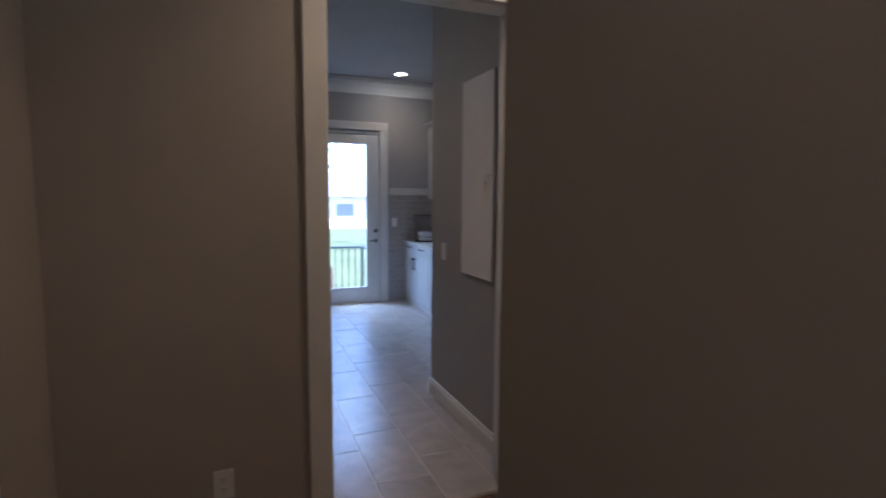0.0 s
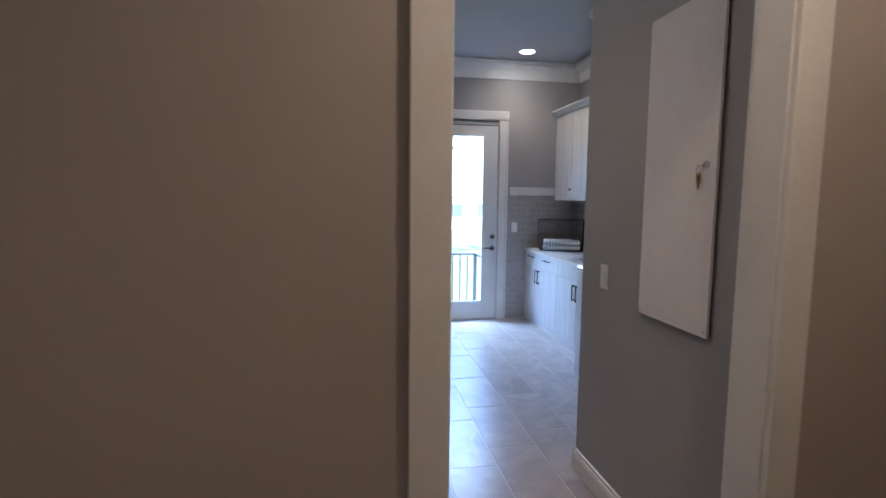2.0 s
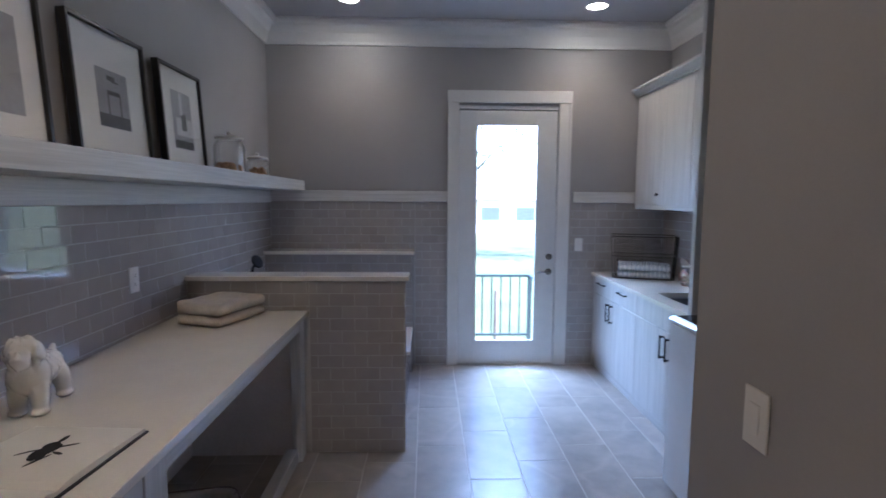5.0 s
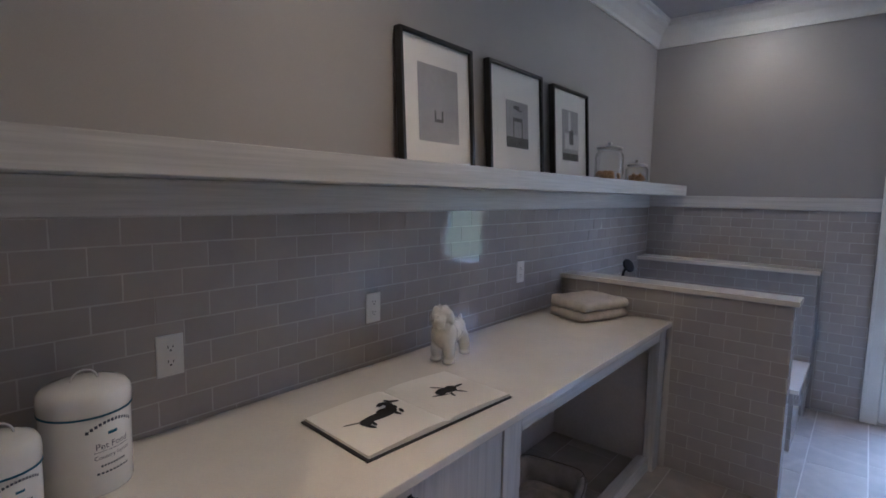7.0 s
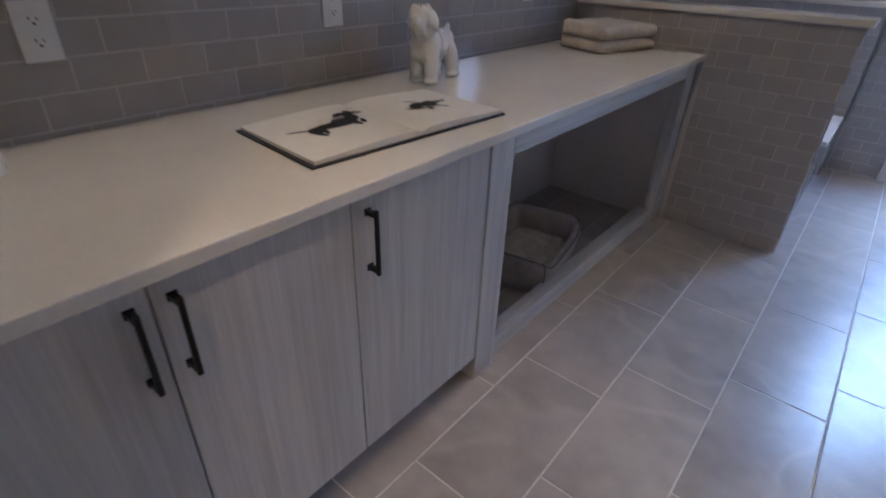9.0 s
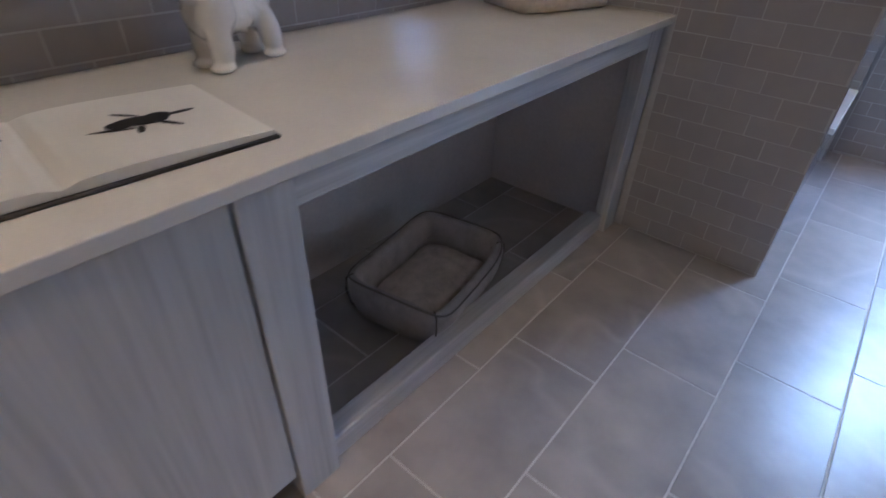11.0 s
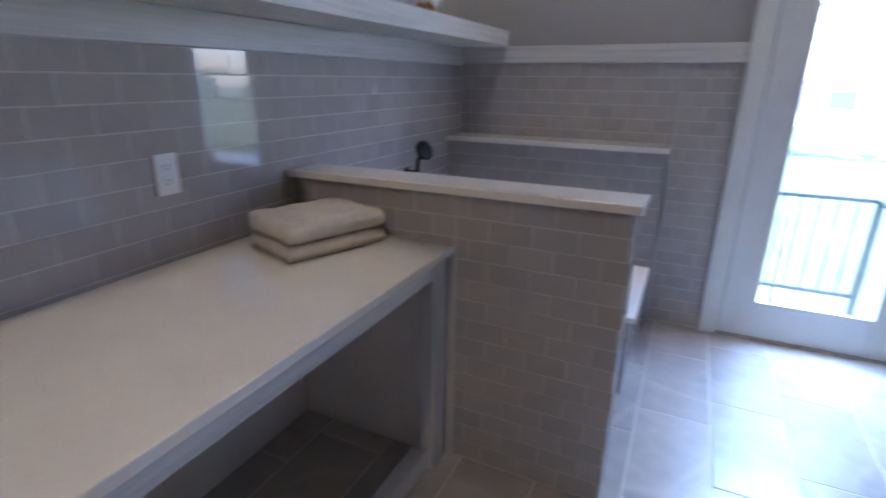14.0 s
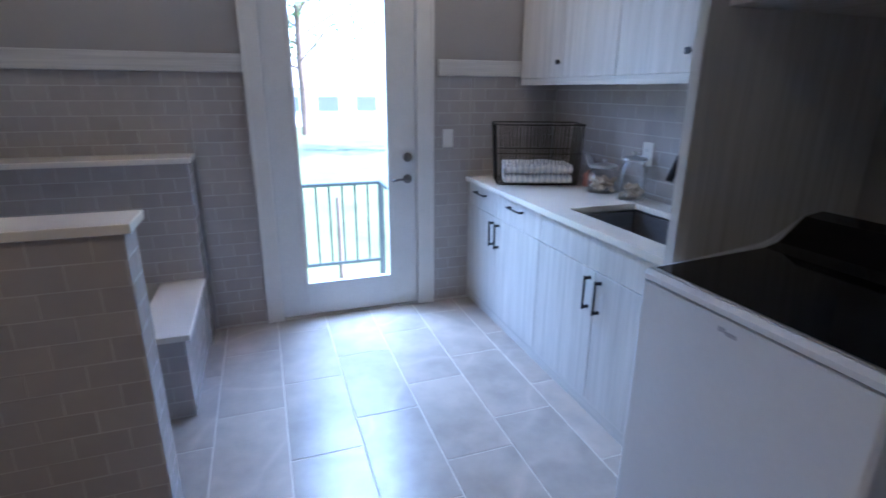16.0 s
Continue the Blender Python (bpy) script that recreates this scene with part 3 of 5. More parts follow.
for z in (1.72, 2.26):
    s = tagged(link("niche_shelf", box(3.0, RIGHT - 0.001, 2.375, TALL0 - 0.001, z, z + 0.09, bev=0.002), LAM_H), "thick pale wood-grain shelf above the washer", "shelf", "shelves above the washer")

# long floating shelf
tagged(link("floating_shelf", box(0.001, 0.335, ENTRY_IN + 0.004, BACK - 0.024, RAIL1 - 0.0015, 1.768, bev=0.002), LAM_H), "long pale wood-grain floating shelf along the wall", "shelf")

# ---- garden door ----
D0, D1 = 1.775, 2.700
door = tagged(thing("door_1", ((D0 + D1) / 2, BACK + 0.025, 0), "closed white garden door with one tall glass pane", "door"), kind="structure")
dx = (D0 + D1) / 2
G0, G1, GZ0, GZ1 = 1.937, 2.512, 0.235, 2.30
part("stile", box(D0 - dx, G0 - dx, -0.02, 0.022, 0.012, 2.43, bev=0.002), DOORP, door)
part("stile", box(G1 - dx, D1 - dx, -0.02, 0.022, 0.012, 2.43, bev=0.002), DOORP, door)
part("top_rail", box(G0 - dx + 0.0005, G1 - dx - 0.0005, -0.02, 0.022, GZ1, 2.43, bev=0.002), DOORP, door)
part("bottom_rail", box(G0 - dx + 0.0005, G1 - dx - 0.0005, -0.02, 0.022, 0.012, GZ0, bev=0.002), DOORP, door)
bm = bmesh.new()
for a, b, c, d in ((G0 - 0.022, G0 + 0.006, GZ0 - 0.022, GZ1 + 0.022), (G1 - 0.006, G1 + 0.022, GZ0 - 0.022, GZ1 + 0.022), (G0 + 0.006, G1 - 0.006, GZ0 - 0.022, GZ0 + 0.006), (G0 + 0.006, G1 - 0.006, GZ1 - 0.006, GZ1 + 0.022)):
    bx(bm, a - dx, b - dx, -0.027, -0.0205, c, d, bev=0.002)
part("glazing_bead", bm, DOORP, door)
pane = part("pane", box(G0 - dx, G1 - dx, -0.003, 0.003, GZ0, GZ1), PANE, door, "clear glass pane")
pane.visible_shadow = False
lever = part("lever", lathe(bmesh.new(), ((0.031, 0), (0.031, 0.006), (0.026, 0.011), (0.013, 0.012), (0.012, 0.04), (0.0005, 0.042)), 28), AGED, door, "dark aged nickel lever handle", True, pose(2.642 - dx, -0.02, 0.915, 90))
part("grip", tube(bmesh.new(), [(0, 0, 0.035), (-0.03, 0.003, 0.045), (-0.07, 0.003, 0.046), (-0.115, -0.004, 0.044)], 0.008, 10), AGED, lever, "", True)
part("deadbolt", lathe(bmesh.new(), ((0.031, 0), (0.031, 0.008), (0.026, 0.014), (0.02, 0.015), (0.02, 0.02), (0.0005, 0.021)), 28), AGED, door, "dark aged nickel deadbolt", True, pose(2.645 - dx, -0.02, 1.06, 90))
bm = bx(bmesh.new(), 1.744, D0 - 0.004, BACK - 0.002, BACK + 0.11, 0, 2.473)
bx(bm, D1 + 0.004, 2.730, BACK - 0.002, BACK + 0.11, 0, 2.473)
bx(bm, D0 - 0.004, D1 + 0.004, BACK - 0.002, BACK + 0.11, 2.442, 2.473)
for a, b, c, d in ((1.744, D0 + 0.010, 0, 2.442), (D1 - 0.010, 2.730, 0, 2.442), (D0 + 0.010, D1 - 0.010, 2.418, 2.442), (D0 + 0.010, D1 - 0.010, 0.0, 0.024)):
    bx(bm, a, b, BACK + 0.049, BACK + 0.062, c, d)
setting("trim_door_frame", bm, DOORP, "white painted frame of the garden door", "door frame")
bm = bx(bmesh.new(), CAS0, 1.768, BACK - 0.024, BACK - 0.0025, 0, 2.497, bev=0.004, seg=2)
bx(bm, 2.706, CAS1 - 0.03, BACK - 0.024, BACK - 0.0025, 0, 2.497, bev=0.004, seg=2)
bx(bm, CAS0 - 0.004, CAS1 - 0.026, BACK - 0.03, BACK - 0.0025, 2.4975, 2.608, bev=0.004, seg=2)
bx(bm, CAS0 - 0.0002, 1.69, BACK - 0.031, BACK - 0.0241, 0, 2.497, bev=0.003)
bx(bm, CAS1 - 0.054, CAS1 - 0.0298, BACK - 0.031, BACK - 0.0241, 0, 2.497, bev=0.003)
setting("trim_door_casing", bm, TRIM, "white painted casing round the garden door", "casing")
# dark strip stands in for the shadow line between door leaf and head
setting("trim_weather_strip", box(D0, D1, BACK + 0.0475, BACK + 0.0487, 2.405, 2.441), SLOT, "dark strip painting the shadow in the gap over the garden door", "weather strip")
setting("door_sill", box(1.744, 2.73, BACK - 0.012, BACK + 0.13, -0.01, 0.010, bev=0.003), NICKEL, "metal sill under the garden door", "sill")

# ---- outside ----
setting("ground", box(-300, 300, BACK + 0.3, 600, -1.7, -1.4), GRASS, "sunlit green lawn", "lawn")
setting("landing", box(0.9, 3.4, BACK + 0.125, 7.02, -1.42, -0.185), DECK, "pale concrete landing outside the door", "landing")
rail = thing("balcony_railing", (1.6, 6.90, -0.185), "dark green metal railing round the landing", "railing")
RX = 2.66 - 1.6
part("top_rail", box(-1.0, RX + 0.02, -0.022, 0.022, 0.905, 0.935, bev=0.004), RAILING, rail)
part("bottom_rail", box(-1.0, RX, -0.014, 0.014, 0.215, 0.24), RAILING, rail)
part("corner_post", box(RX - 0.022, RX + 0.022, -0.022, 0.022, 0.0, 0.9045), RAILING, rail)
part("return_rail", box(RX - 0.02, RX + 0.02, -0.80, -0.0225, 0.905, 0.935, bev=0.004), RAILING, rail)
first = None
for i in range(13):
    x = RX - 0.115 - i * 0.108
    if first is None:
        first = part("baluster", box(-0.008, 0.008, -0.008, 0.008, 0.2405, 0.904), RAILING, rail, m=pose(x, 0, 0))
    else:
        o = new("baluster", first.data)
        o.parent, o.matrix_basis = rail, pose(x, 0, 0)


def tree(x, y, h, spread, seed, label):
    rnd = random.Random(seed)
    t = thing("tree", (x, y, -1.4), label, "tree", "garden trees")
    bm = bmesh.new()
    tube(bm, [(0, 0, 0), (0.03 * h / 5, 0.02, h * 0.25), (-0.02, 0.05, h * 0.5), (0.05, 0.0, h * 0.8)], 0.022 * h, 8)
    tips = []
    for k in range(9):
        a, z = k * 2.4 + rnd.random(), h * (0.35 + 0.05 * k)
        end = Vector((math.cos(a) * spread * 0.6, math.sin(a) * spread * 0.6, z + h * 0.16))
        tube(bm, [(0, 0, z), tuple(end * 0.5 + Vector((0, 0, z * 0.5))), tuple(end)], 0.007 * h, 6)
        tips.append(end)
    part("trunk", bm, BARK, t)
    verts, faces = [], []
    clumps = [tips[rnd.randrange(9)] + Vector((rnd.gauss(0, spread * 0.33), rnd.gauss(0, spread * 0.33), rnd.gauss(0.1 * h, h * 0.13))) for _ in range(46)]
    for c in clumps:
        for _ in range(26):
            p = c + Vector((rnd.gauss(0, 1), rnd.gauss(0, 1), rnd.gauss(0, 0.8))) * spread * 0.11
            u = Vector((rnd.uniform(-1, 1), rnd.uniform(-1, 1), rnd.uniform(-1, 1))).normalized() * 0.03 * h * 0.6
            w = u.orthogonal().normalized() * 0.018 * h * 0.6
            n = len(verts)
            verts += [tuple(p - u), tuple(p - w), tuple(p + u), tuple(p + w)]
            faces.append((n, n + 1, n + 2, n + 3))
    data = bpy.data.meshes.new("crown")
    data.from_pydata(verts, [], faces)
    data.materials.append(LEAF)
    crown = new("crown", data)
    crown.parent = t


post = thing("garden_post", (2.70, 10.0, -1.4), "weathered brown wooden post standing in the lawn", "post")
part("shaft", lathe(bmesh.new(), ((0.045, 0), (0.042, 0.02), (0.036, 0.8), (0.033, 1.38), (0.024, 1.405), (0.001, 1.41)), 14), BARK, post, "", True)
tree(-3.5, 24, 8.5, 3.4, 4, "tall garden tree with a loose green crown")
tree(11.5, 27, 9.0, 3.6, 5, "tall garden tree with a loose green crown")
tree(4.5, 38, 10.0, 4.2, 6, "tall garden tree with a loose green crown")
tree(-12, 40, 11.0, 4.5, 7, "tall garden tree with a loose green crown")
house = thing("house", (9.0, 46, -1.4), "pale stucco house beyond the lawn", "house")
part("wall", box(-7, 7, 0, 8, 0, 3.0), STUCCO, house)
bm = bmesh.new()
prof = [(-0.6, 3.0), (8.6, 3.0), (4.0, 5.4)]
ends = [[bm.verts.new((x, y, z)) for y, z in prof] for x in (-7.6, 7.6)]
for i in range(3):
    bm.faces.new((ends[0][i], ends[0][(i + 1) % 3], ends[1][(i + 1) % 3], ends[1][i]))
bm.faces.new(ends[0]); bm.faces.new(ends[1][::-1])
part("roof", bm, ROOF, house)
for k in range(4):
    part("window", box(-5.8 + k * 3.1, -4.2 + k * 3.1, -0.04, 0.02, 1.2, 2.3), WINDOW, house)

# ---- lamps and wall fittings ----
# the last fixture, at (0.65, -1.7), is unseen and goes with the added hall lamp
for lx, ly, _ in (*DOWNLIGHTS, (1.75, 0.36, 0), (0.65, -1.7, 0)):
    t = thing("downlight", (lx, ly, CEIL), "lit recessed ceiling downlight with a white trim ring", "downlight", "recessed downlights")
    part("trim_ring", lathe(bmesh.new(), ((0.095, -0.0005), (0.095, -0.004), (0.088, -0.009), (0.074, -0.008), (0.072, -0.0005)), 40), PLASTIC, t, "", True)
    part("lens", lathe(bmesh.new(), ((0.071, -0.001), (0.071, -0.0045), (0.0005, -0.0055)), 40), LENS, t, "glowing warm lens")


def outlet(m, label):
    """A duplex outlet; the plate faces local +z, up is local y."""
    t = tagged(new("wall_outlet"), label, "outlet", "wall outlets")
    t.empty_display_size = 0.05
    t.matrix_basis = m
    part("cover_plate", box(-0.040, 0.040, -0.064, 0.064, 0, 0.006, bev=0.003, seg=2), PLASTIC, t)
    for s in (-1, 1):
        bm = flat(bmesh.new(), [(x, y + s * 0.0225) for x, y in [(-0.016, -0.015), (0.016, -0.015), (0.0175, -0.008), (0.0175, 0.008), (0.016, 0.015), (-0.016, 0.015), (-0.0175, 0.008), (-0.0175, -0.008)]], 0.0062, 0.0082)
        socket = part("socket", bm, PLASTIC, t)
        bm = bx(bmesh.new(), -0.0085, -0.006, s * 0.0225 + 0.001, s * 0.0225 + 0.009, 0.0083, 0.0088)
        bx(bm, 0.006, 0.0085, s * 0.0225 + 0.001, s * 0.0225 + 0.008, 0.0083, 0.0088)
        cyl(bm, (0, s * 0.0225 - 0.006, 0.0085), 0.003, 0.0006, 12)
        part("slots", bm, SLOT, socket)
    return t


def wall_switch(m, label):
    t = tagged(new("light_switch"), label, "switch", "light switches")
    t.empty_display_size = 0.05
    t.matrix_basis = m
    part("cover_plate", box(-0.038, 0.038, -0.062, 0.062, 0, 0.006, bev=0.003, seg=2), PLASTIC, t)
    part("rocker", box(-0.016, 0.016, -0.033, 0.033, 0.0062, 0.0105, bev=0.002), PLASTIC, t)
    return t


def facing(place, out):
    """The pose of a wall plate at place; out: unit way off the wall."""
    o = Vector(out)
    side = Vector((0, 0, 1)).cross(o)
    return Matrix.Translation(place) @ Matrix(((side.x, 0, o.x), (side.y, 0, o.y), (0, 1, 0))).to_4x4()


TF = 0.0088  # face of the wall tile off the wall
for y, z in ((1.67, 1.147), (2.493, 1.163), (3.683, 1.193)):
    outlet(facing((TF, y, z), (1, 0, 0)), "white duplex wall outlet on the tile above the counter")
outlet(facing((0.67, ENTRY, 0.33), (0, -1, 0)), "white duplex wall outlet low on the hall wall")
outlet(facing((RIGHT - TF, 4.94, 1.16), (-1, 0, 0)), "white duplex wall outlet on the tile behind the jars")
wall_switch(facing((2.925, BACK - TF, 1.178), (0, -1, 0)), "white light switch on the tile beside the garden door")
wall_switch(facing((DIV, 2.109, 1.158), (-1, 0, 0)), "white light switch on the grey wall by the whiteboard")

# whiteboard with a key on a magnetic hook
wb = thing("whiteboard", (DIV, 1.548, 1.055), "blank frameless whiteboard hung on the grey wall", "whiteboard")
part("panel", box(-0.019, -0.006, -0.218, 0.218, 0, 1.225, bev=0.0015), BOARD, wb)
part("backing", box(-0.0058, -0.0005, -0.19, 0.19, 0.03, 1.20), SLOT, wb)
for y in (-0.205, 0.205):
    for z in (0.02, 1.21):
        part("screw_cap", cyl(bmesh.new(), (-0.0202, y, z), 0.005, 0.002, 14, "x"), NICKEL, wb)
key = thing("key_hook", (DIV - 0.0195, 1.376, 1.672), "small key hanging from a magnetic hook on the whiteboard", "key")
part("magnet", cyl(bmesh.new(), (-0.004, 0, 0), 0.014, 0.008, 20, "x"), NICKEL, key)
part("hook", tube(bmesh.new(), [(-0.008, 0, 0), (-0.014, 0.012, -0.001), (-0.012, 0.03, -0.004), (-0.012, 0.036, 0.004)], 0.0022, 8), NICKEL, key)
part("ring", tube(bmesh.new(), [(-0.011 + 0.004 * math.sin(a), 0.030 + 0.013 * math.cos(a), -0.016 + 0.014 * math.sin(a)) for a in [k * math.pi / 8 for k in range(16)]], 0.0012, 6, True), NICKEL, key)
bm = flat(bmesh.new(), [(x, y) for x, y in arc(0, -0.012, 0.0125, 100, 440, 16)] + [(0.004, -0.026), (0.004, -0.058), (0.0, -0.062), (-0.004, -0.056), (-0.002, -0.05), (-0.004, -0.044), (-0.004, -0.026)], 0, 0.002)
part("key", bm, BRASS, key, "brass door key", m=Matrix.Translation((-0.009, 0.030, -0.026)) @ facing((0, 0, 0), (-1, 0, 0)))

# ---- things on the long counter ----
def text_bm(words, size):
    cu = bpy.data.curves.new("words", "FONT")
    cu.body, cu.size, cu.align_x, cu.align_y = words, size, "CENTER", "CENTER"
    ob = bpy.data.objects.new("words", cu)
    me = ob.to_mesh()
    bm = bmesh.new()
    bm.from_mesh(me)
    ob.to_mesh_clear()
    bpy.data.objects.remove(ob)
    bpy.data.curves.remove(cu)
    return bm


def wrapped(bm, radius, z, angle):
    """Bends flat writing round an upright cylinder."""
    bmesh.ops.subdivide_edges(bm, edges=[e for e in bm.edges if e.calc_length() > 0.006], cuts=3)
    for v in bm.verts:
        a = radians(angle) + v.co.x / radius
        v.co = Vector((radius * math.cos(a), radius * math.sin(a), z + v.co.y))
    return bm


def bar(bm, u0, u1, v0, v1, n=8):
    for i in range(n):
        a, b = u0 + (u1 - u0) * i / n, u0 + (u1 - u0) * (i + 1) / n
        bm.faces.new([bm.verts.new((x, y, 0)) for x, y in ((a, v0), (b, v0), (b, v1), (a, v1))])
    return bm


def canister(place, r, h, words, angle, label):
    t = thing("canister", place, label, "canister", "pet food canisters")
    body = part("body", lathe(bmesh.new(), ((r * 0.985, 0), (r, 0.004), (r, h - 0.002), (r * 0.97, h)), 64), TIN, t, "", True)
    lid = part("lid", lathe(bmesh.new(), ((r * 1.02, h - 0.022), (r * 1.035, h - 0.02), (r * 1.035, h + 0.008), (r * 1.0, h + 0.022), (r * 0.9, h + 0.032), (r * 0.6, h + 0.040), (0.001, h + 0.043)), 64), TIN, t, "white enamel lid", True)
    part("rim_line", lathe(bmesh.new(), ((r * 1.02, h - 0.0265), (r * 1.040, h - 0.0262), (r * 1.040, h - 0.0222), (r * 1.02, h - 0.0222)), 64), BLUE, lid, "blue rim line", True)
    hoop = [(0, 0.028 * math.cos(a), h + 0.040 + 0.026 * math.sin(a)) for a in [k * math.pi / 12 for k in range(13)]]
    part("handle", tube(bmesh.new(), hoop, 0.0026, 8), TIN, lid, "bent wire handle", True)
    s = r / 0.1
    part("name", wrapped(text_bm(words, 0.0225 * s), r * 1.002, h * 0.55, angle), INK, body, "dark lettering")
    part("line", wrapped(text_bm("Country Family", 0.0145 * s), r * 1.002, h * 0.43, angle), INK, body, "dark lettering")
    part("rule", wrapped(bar(bmesh.new(), -0.045 * s, 0.045 * s, -0.0006, 0.0006), r * 1.002, h * 0.495, angle), INK, body)
    bm = bmesh.new()
    for i in range(13):
        u = (i - 6) * 0.0095 * s
        bar(bm, u - 0.0035 * s, u + 0.0035 * s, 0.018 * s - u * u * 6, 0.026 * s - u * u * 6, 1)
    part("arched_line", wrapped(bm, r * 1.002, h * 0.72, angle), INK, body)
    bm = bar(bmesh.new(), -0.012 * s, 0.012 * s, -0.004 * s, 0.004 * s)
    part("emblem", wrapped(bm, r * 1.002, h * 0.68, angle), BLUE, body)
    for zz, half in ((0.335, 0.032), (0.255, 0.042)):
        bm = bmesh.new()
        for i in range(9):
            u = -half + 2 * half * (i + 0.15) / 9
            bar(bm, u * s, (u + 2 * half / 9 * 0.7) * s, -0.0026 * s, 0.0026 * s, 2)
        part("small_line", wrapped(bm, r * 1.002, h * zz, angle), INK, body)
    return t


canister((0.157, 1.412, COUNTER), 0.095, 0.222, "Pet Food", 18, "white enamel pet food canister with blue rim on the counter")
canister((0.285, 1.225, COUNTER), 0.07, 0.188, "Biscuits", 18, "smaller white enamel biscuit canister with blue rim on the counter")

# open picture book
book = thing("open_book", (0.462, 2.272, COUNTER), "open picture book with dark prints lying on the counter", "book", turn=-4)
PAGE = 0.320
part("cover", box(-0.172, 0.172, -PAGE - 0.012, PAGE + 0.008, 0.0, 0.006, bev=0.002), COVER, book)


def leaves(sign):
    bm = bmesh.new()
    n = 14
    rows = []
    for i in range(n + 1):
        u = i / n
        y = sign * (0.0004 + PAGE * u)
        z = 0.0150 + 0.009 * math.sin(math.pi * min(1.0, u ** 0.5)) + 0.000
        rows.append([bm.verts.new((x, y, zz)) for x, zz in ((-0.164, 0.0065), (-0.164, z), (0.164, z), (0.164, 0.0065))])
    for a, b in zip(rows, rows[1:]):
        for k in range(4):
            bm.faces.new((a[k], a[(k + 1) % 4], b[(k + 1) % 4], b[k]))
    bm.faces.new(rows[0]); bm.faces.new(rows[-1][::-1])
    return bm


def page_z(y):
    u = max(0.0, (abs(y) - 0.0004) / PAGE)
    return 0.0150 + 0.009 * math.sin(math.pi * min(1.0, u ** 0.5)) + 0.0008


pages = part("page_block", leaves(-1), PAPER, book)
pages_b = part("page_block", leaves(1), PAPER, book)


def blot(pieces, owner):
    """Dark print on a page, in plain overlapping shapes: (x, y, half x, half y, turn)."""
    bm = bmesh.new()
    for k, (x, y, a, b, turn) in enumerate(pieces):
        c, s = math.cos(radians(turn)), math.sin(radians(turn))
        ring = []
        for i in range(16):
            u, w = a * math.cos(i * math.pi / 8), b * math.sin(i * math.pi / 8)
            px, py = x + u * c - w * s, y + u * s + w * c
            ring.append(bm.verts.new((px, py, page_z(py) + 0.0002 * k)))
        bm.faces.new(ring)
    return part("print", bm, PRINT, owner, "dark print on the page")


# a long low hound trotting along the page
blot([(-0.002, -0.150, 0.021, 0.062, -6), (-0.012, -0.112, 0.024, 0.036, -20), (0.004, -0.205, 0.022, 0.024, 10), (0.032, -0.214, 0.024, 0.008, 20), (0.024, -0.194, 0.02, 0.007, -8), (-0.016, -0.244, 0.004, 0.032, -20),
      (-0.022, -0.084, 0.020, 0.022, 20), (0.020, -0.098, 0.022, 0.008, 10), (0.018, -0.074, 0.018, 0.007, -20), (-0.050, -0.078, 0.022, 0.015, 10), (-0.062, -0.100, 0.010, 0.020, 30), (-0.056, -0.048, 0.009, 0.024, -12), (-0.072, -0.064, 0.012, 0.008, 40)], pages)
blot([(-0.004, 0.165, 0.024, 0.044, -10), (-0.014, 0.196, 0.018, 0.022, 0), (0.018, 0.112, 0.005, 0.036, -16), (0.030, 0.196, 0.030, 0.006, 35), (-0.044, 0.150, 0.026, 0.005, 45), (-0.010, 0.232, 0.007, 0.028, 8), (0.002, 0.128, 0.019, 0.022, 0), (0.040, 0.150, 0.018, 0.006, -20)], pages_b)

# ceramic dog figure: one plain shape with a shaggy coat
bm = bmesh.new()
BODY = (((0, 0.015, 0.120), (0.050, 0.090, 0.050), (8, 0, 0)), ((0, -0.052, 0.128), (0.060, 0.056, 0.068), (0, 0, 0)), ((0, -0.072, 0.176), (0.046, 0.044, 0.046), (0, 0, 0)), ((0, 0.072, 0.122), (0.048, 0.046, 0.050), (0, 0, 0)),
        ((0.004, -0.086, 0.216), (0.048, 0.046, 0.042), (0, 0, 0)), ((0.014, -0.128, 0.204), (0.026, 0.032, 0.022), (10, 0, 20)), ((0.016, -0.128, 0.184), (0.022, 0.024, 0.020), (0, 0, 0)))
for place, size, turn in (*BODY, ((0.046, -0.078, 0.212), (0.012, 0.022, 0.034), (0, -18, 0)), ((-0.040, -0.078, 0.212), (0.012, 0.022, 0.034), (0, 18, 0)), ((0, 0.112, 0.158), (0.013, 0.014, 0.030), (-30, 0, 0)),
                          ((0.02, -0.108, 0.236), (0.018, 0.014, 0.012), (0, 0, 0)), ((-0.012, -0.108, 0.236), (0.018, 0.014, 0.012), (0, 0, 0)), ((0.02, -0.160, 0.208), (0.010, 0.008, 0.008), (0, 0, 0))):
    ball(bm, place, size, turn)
LEGS = ((0.032, -0.066, 0), (-0.032, -0.056, 0), (0.034, 0.088, 14), (-0.034, 0.080, 14))
for x, y, lean in LEGS:
    ball(bm, (x, y, 0.064), (0.028, 0.029, 0.070), (lean, 0, 0))
    ball(bm, (x + 0.002, y - 0.008 + lean * 0.0012, 0.012), (0.028, 0.033, 0.0125))
rnd = random.Random(8)


def tuft(bm, p, r, h, lean):
    """A small eight-sided lock of hair, pressed into the coat."""
    m = Matrix.Translation(p) @ pose(0, 0, 0, *lean, 0)
    v = [bm.verts.new(m @ Vector(c)) for c in ((r, 0, 0), (0, r, 0), (-r, 0, 0), (0, -r, 0), (0, 0, h), (0, 0, -h))]
    for i in range(4):
        bm.faces.new((v[i], v[(i + 1) % 4], v[4]))
        bm.faces.new((v[(i + 1) % 4], v[i], v[5]))


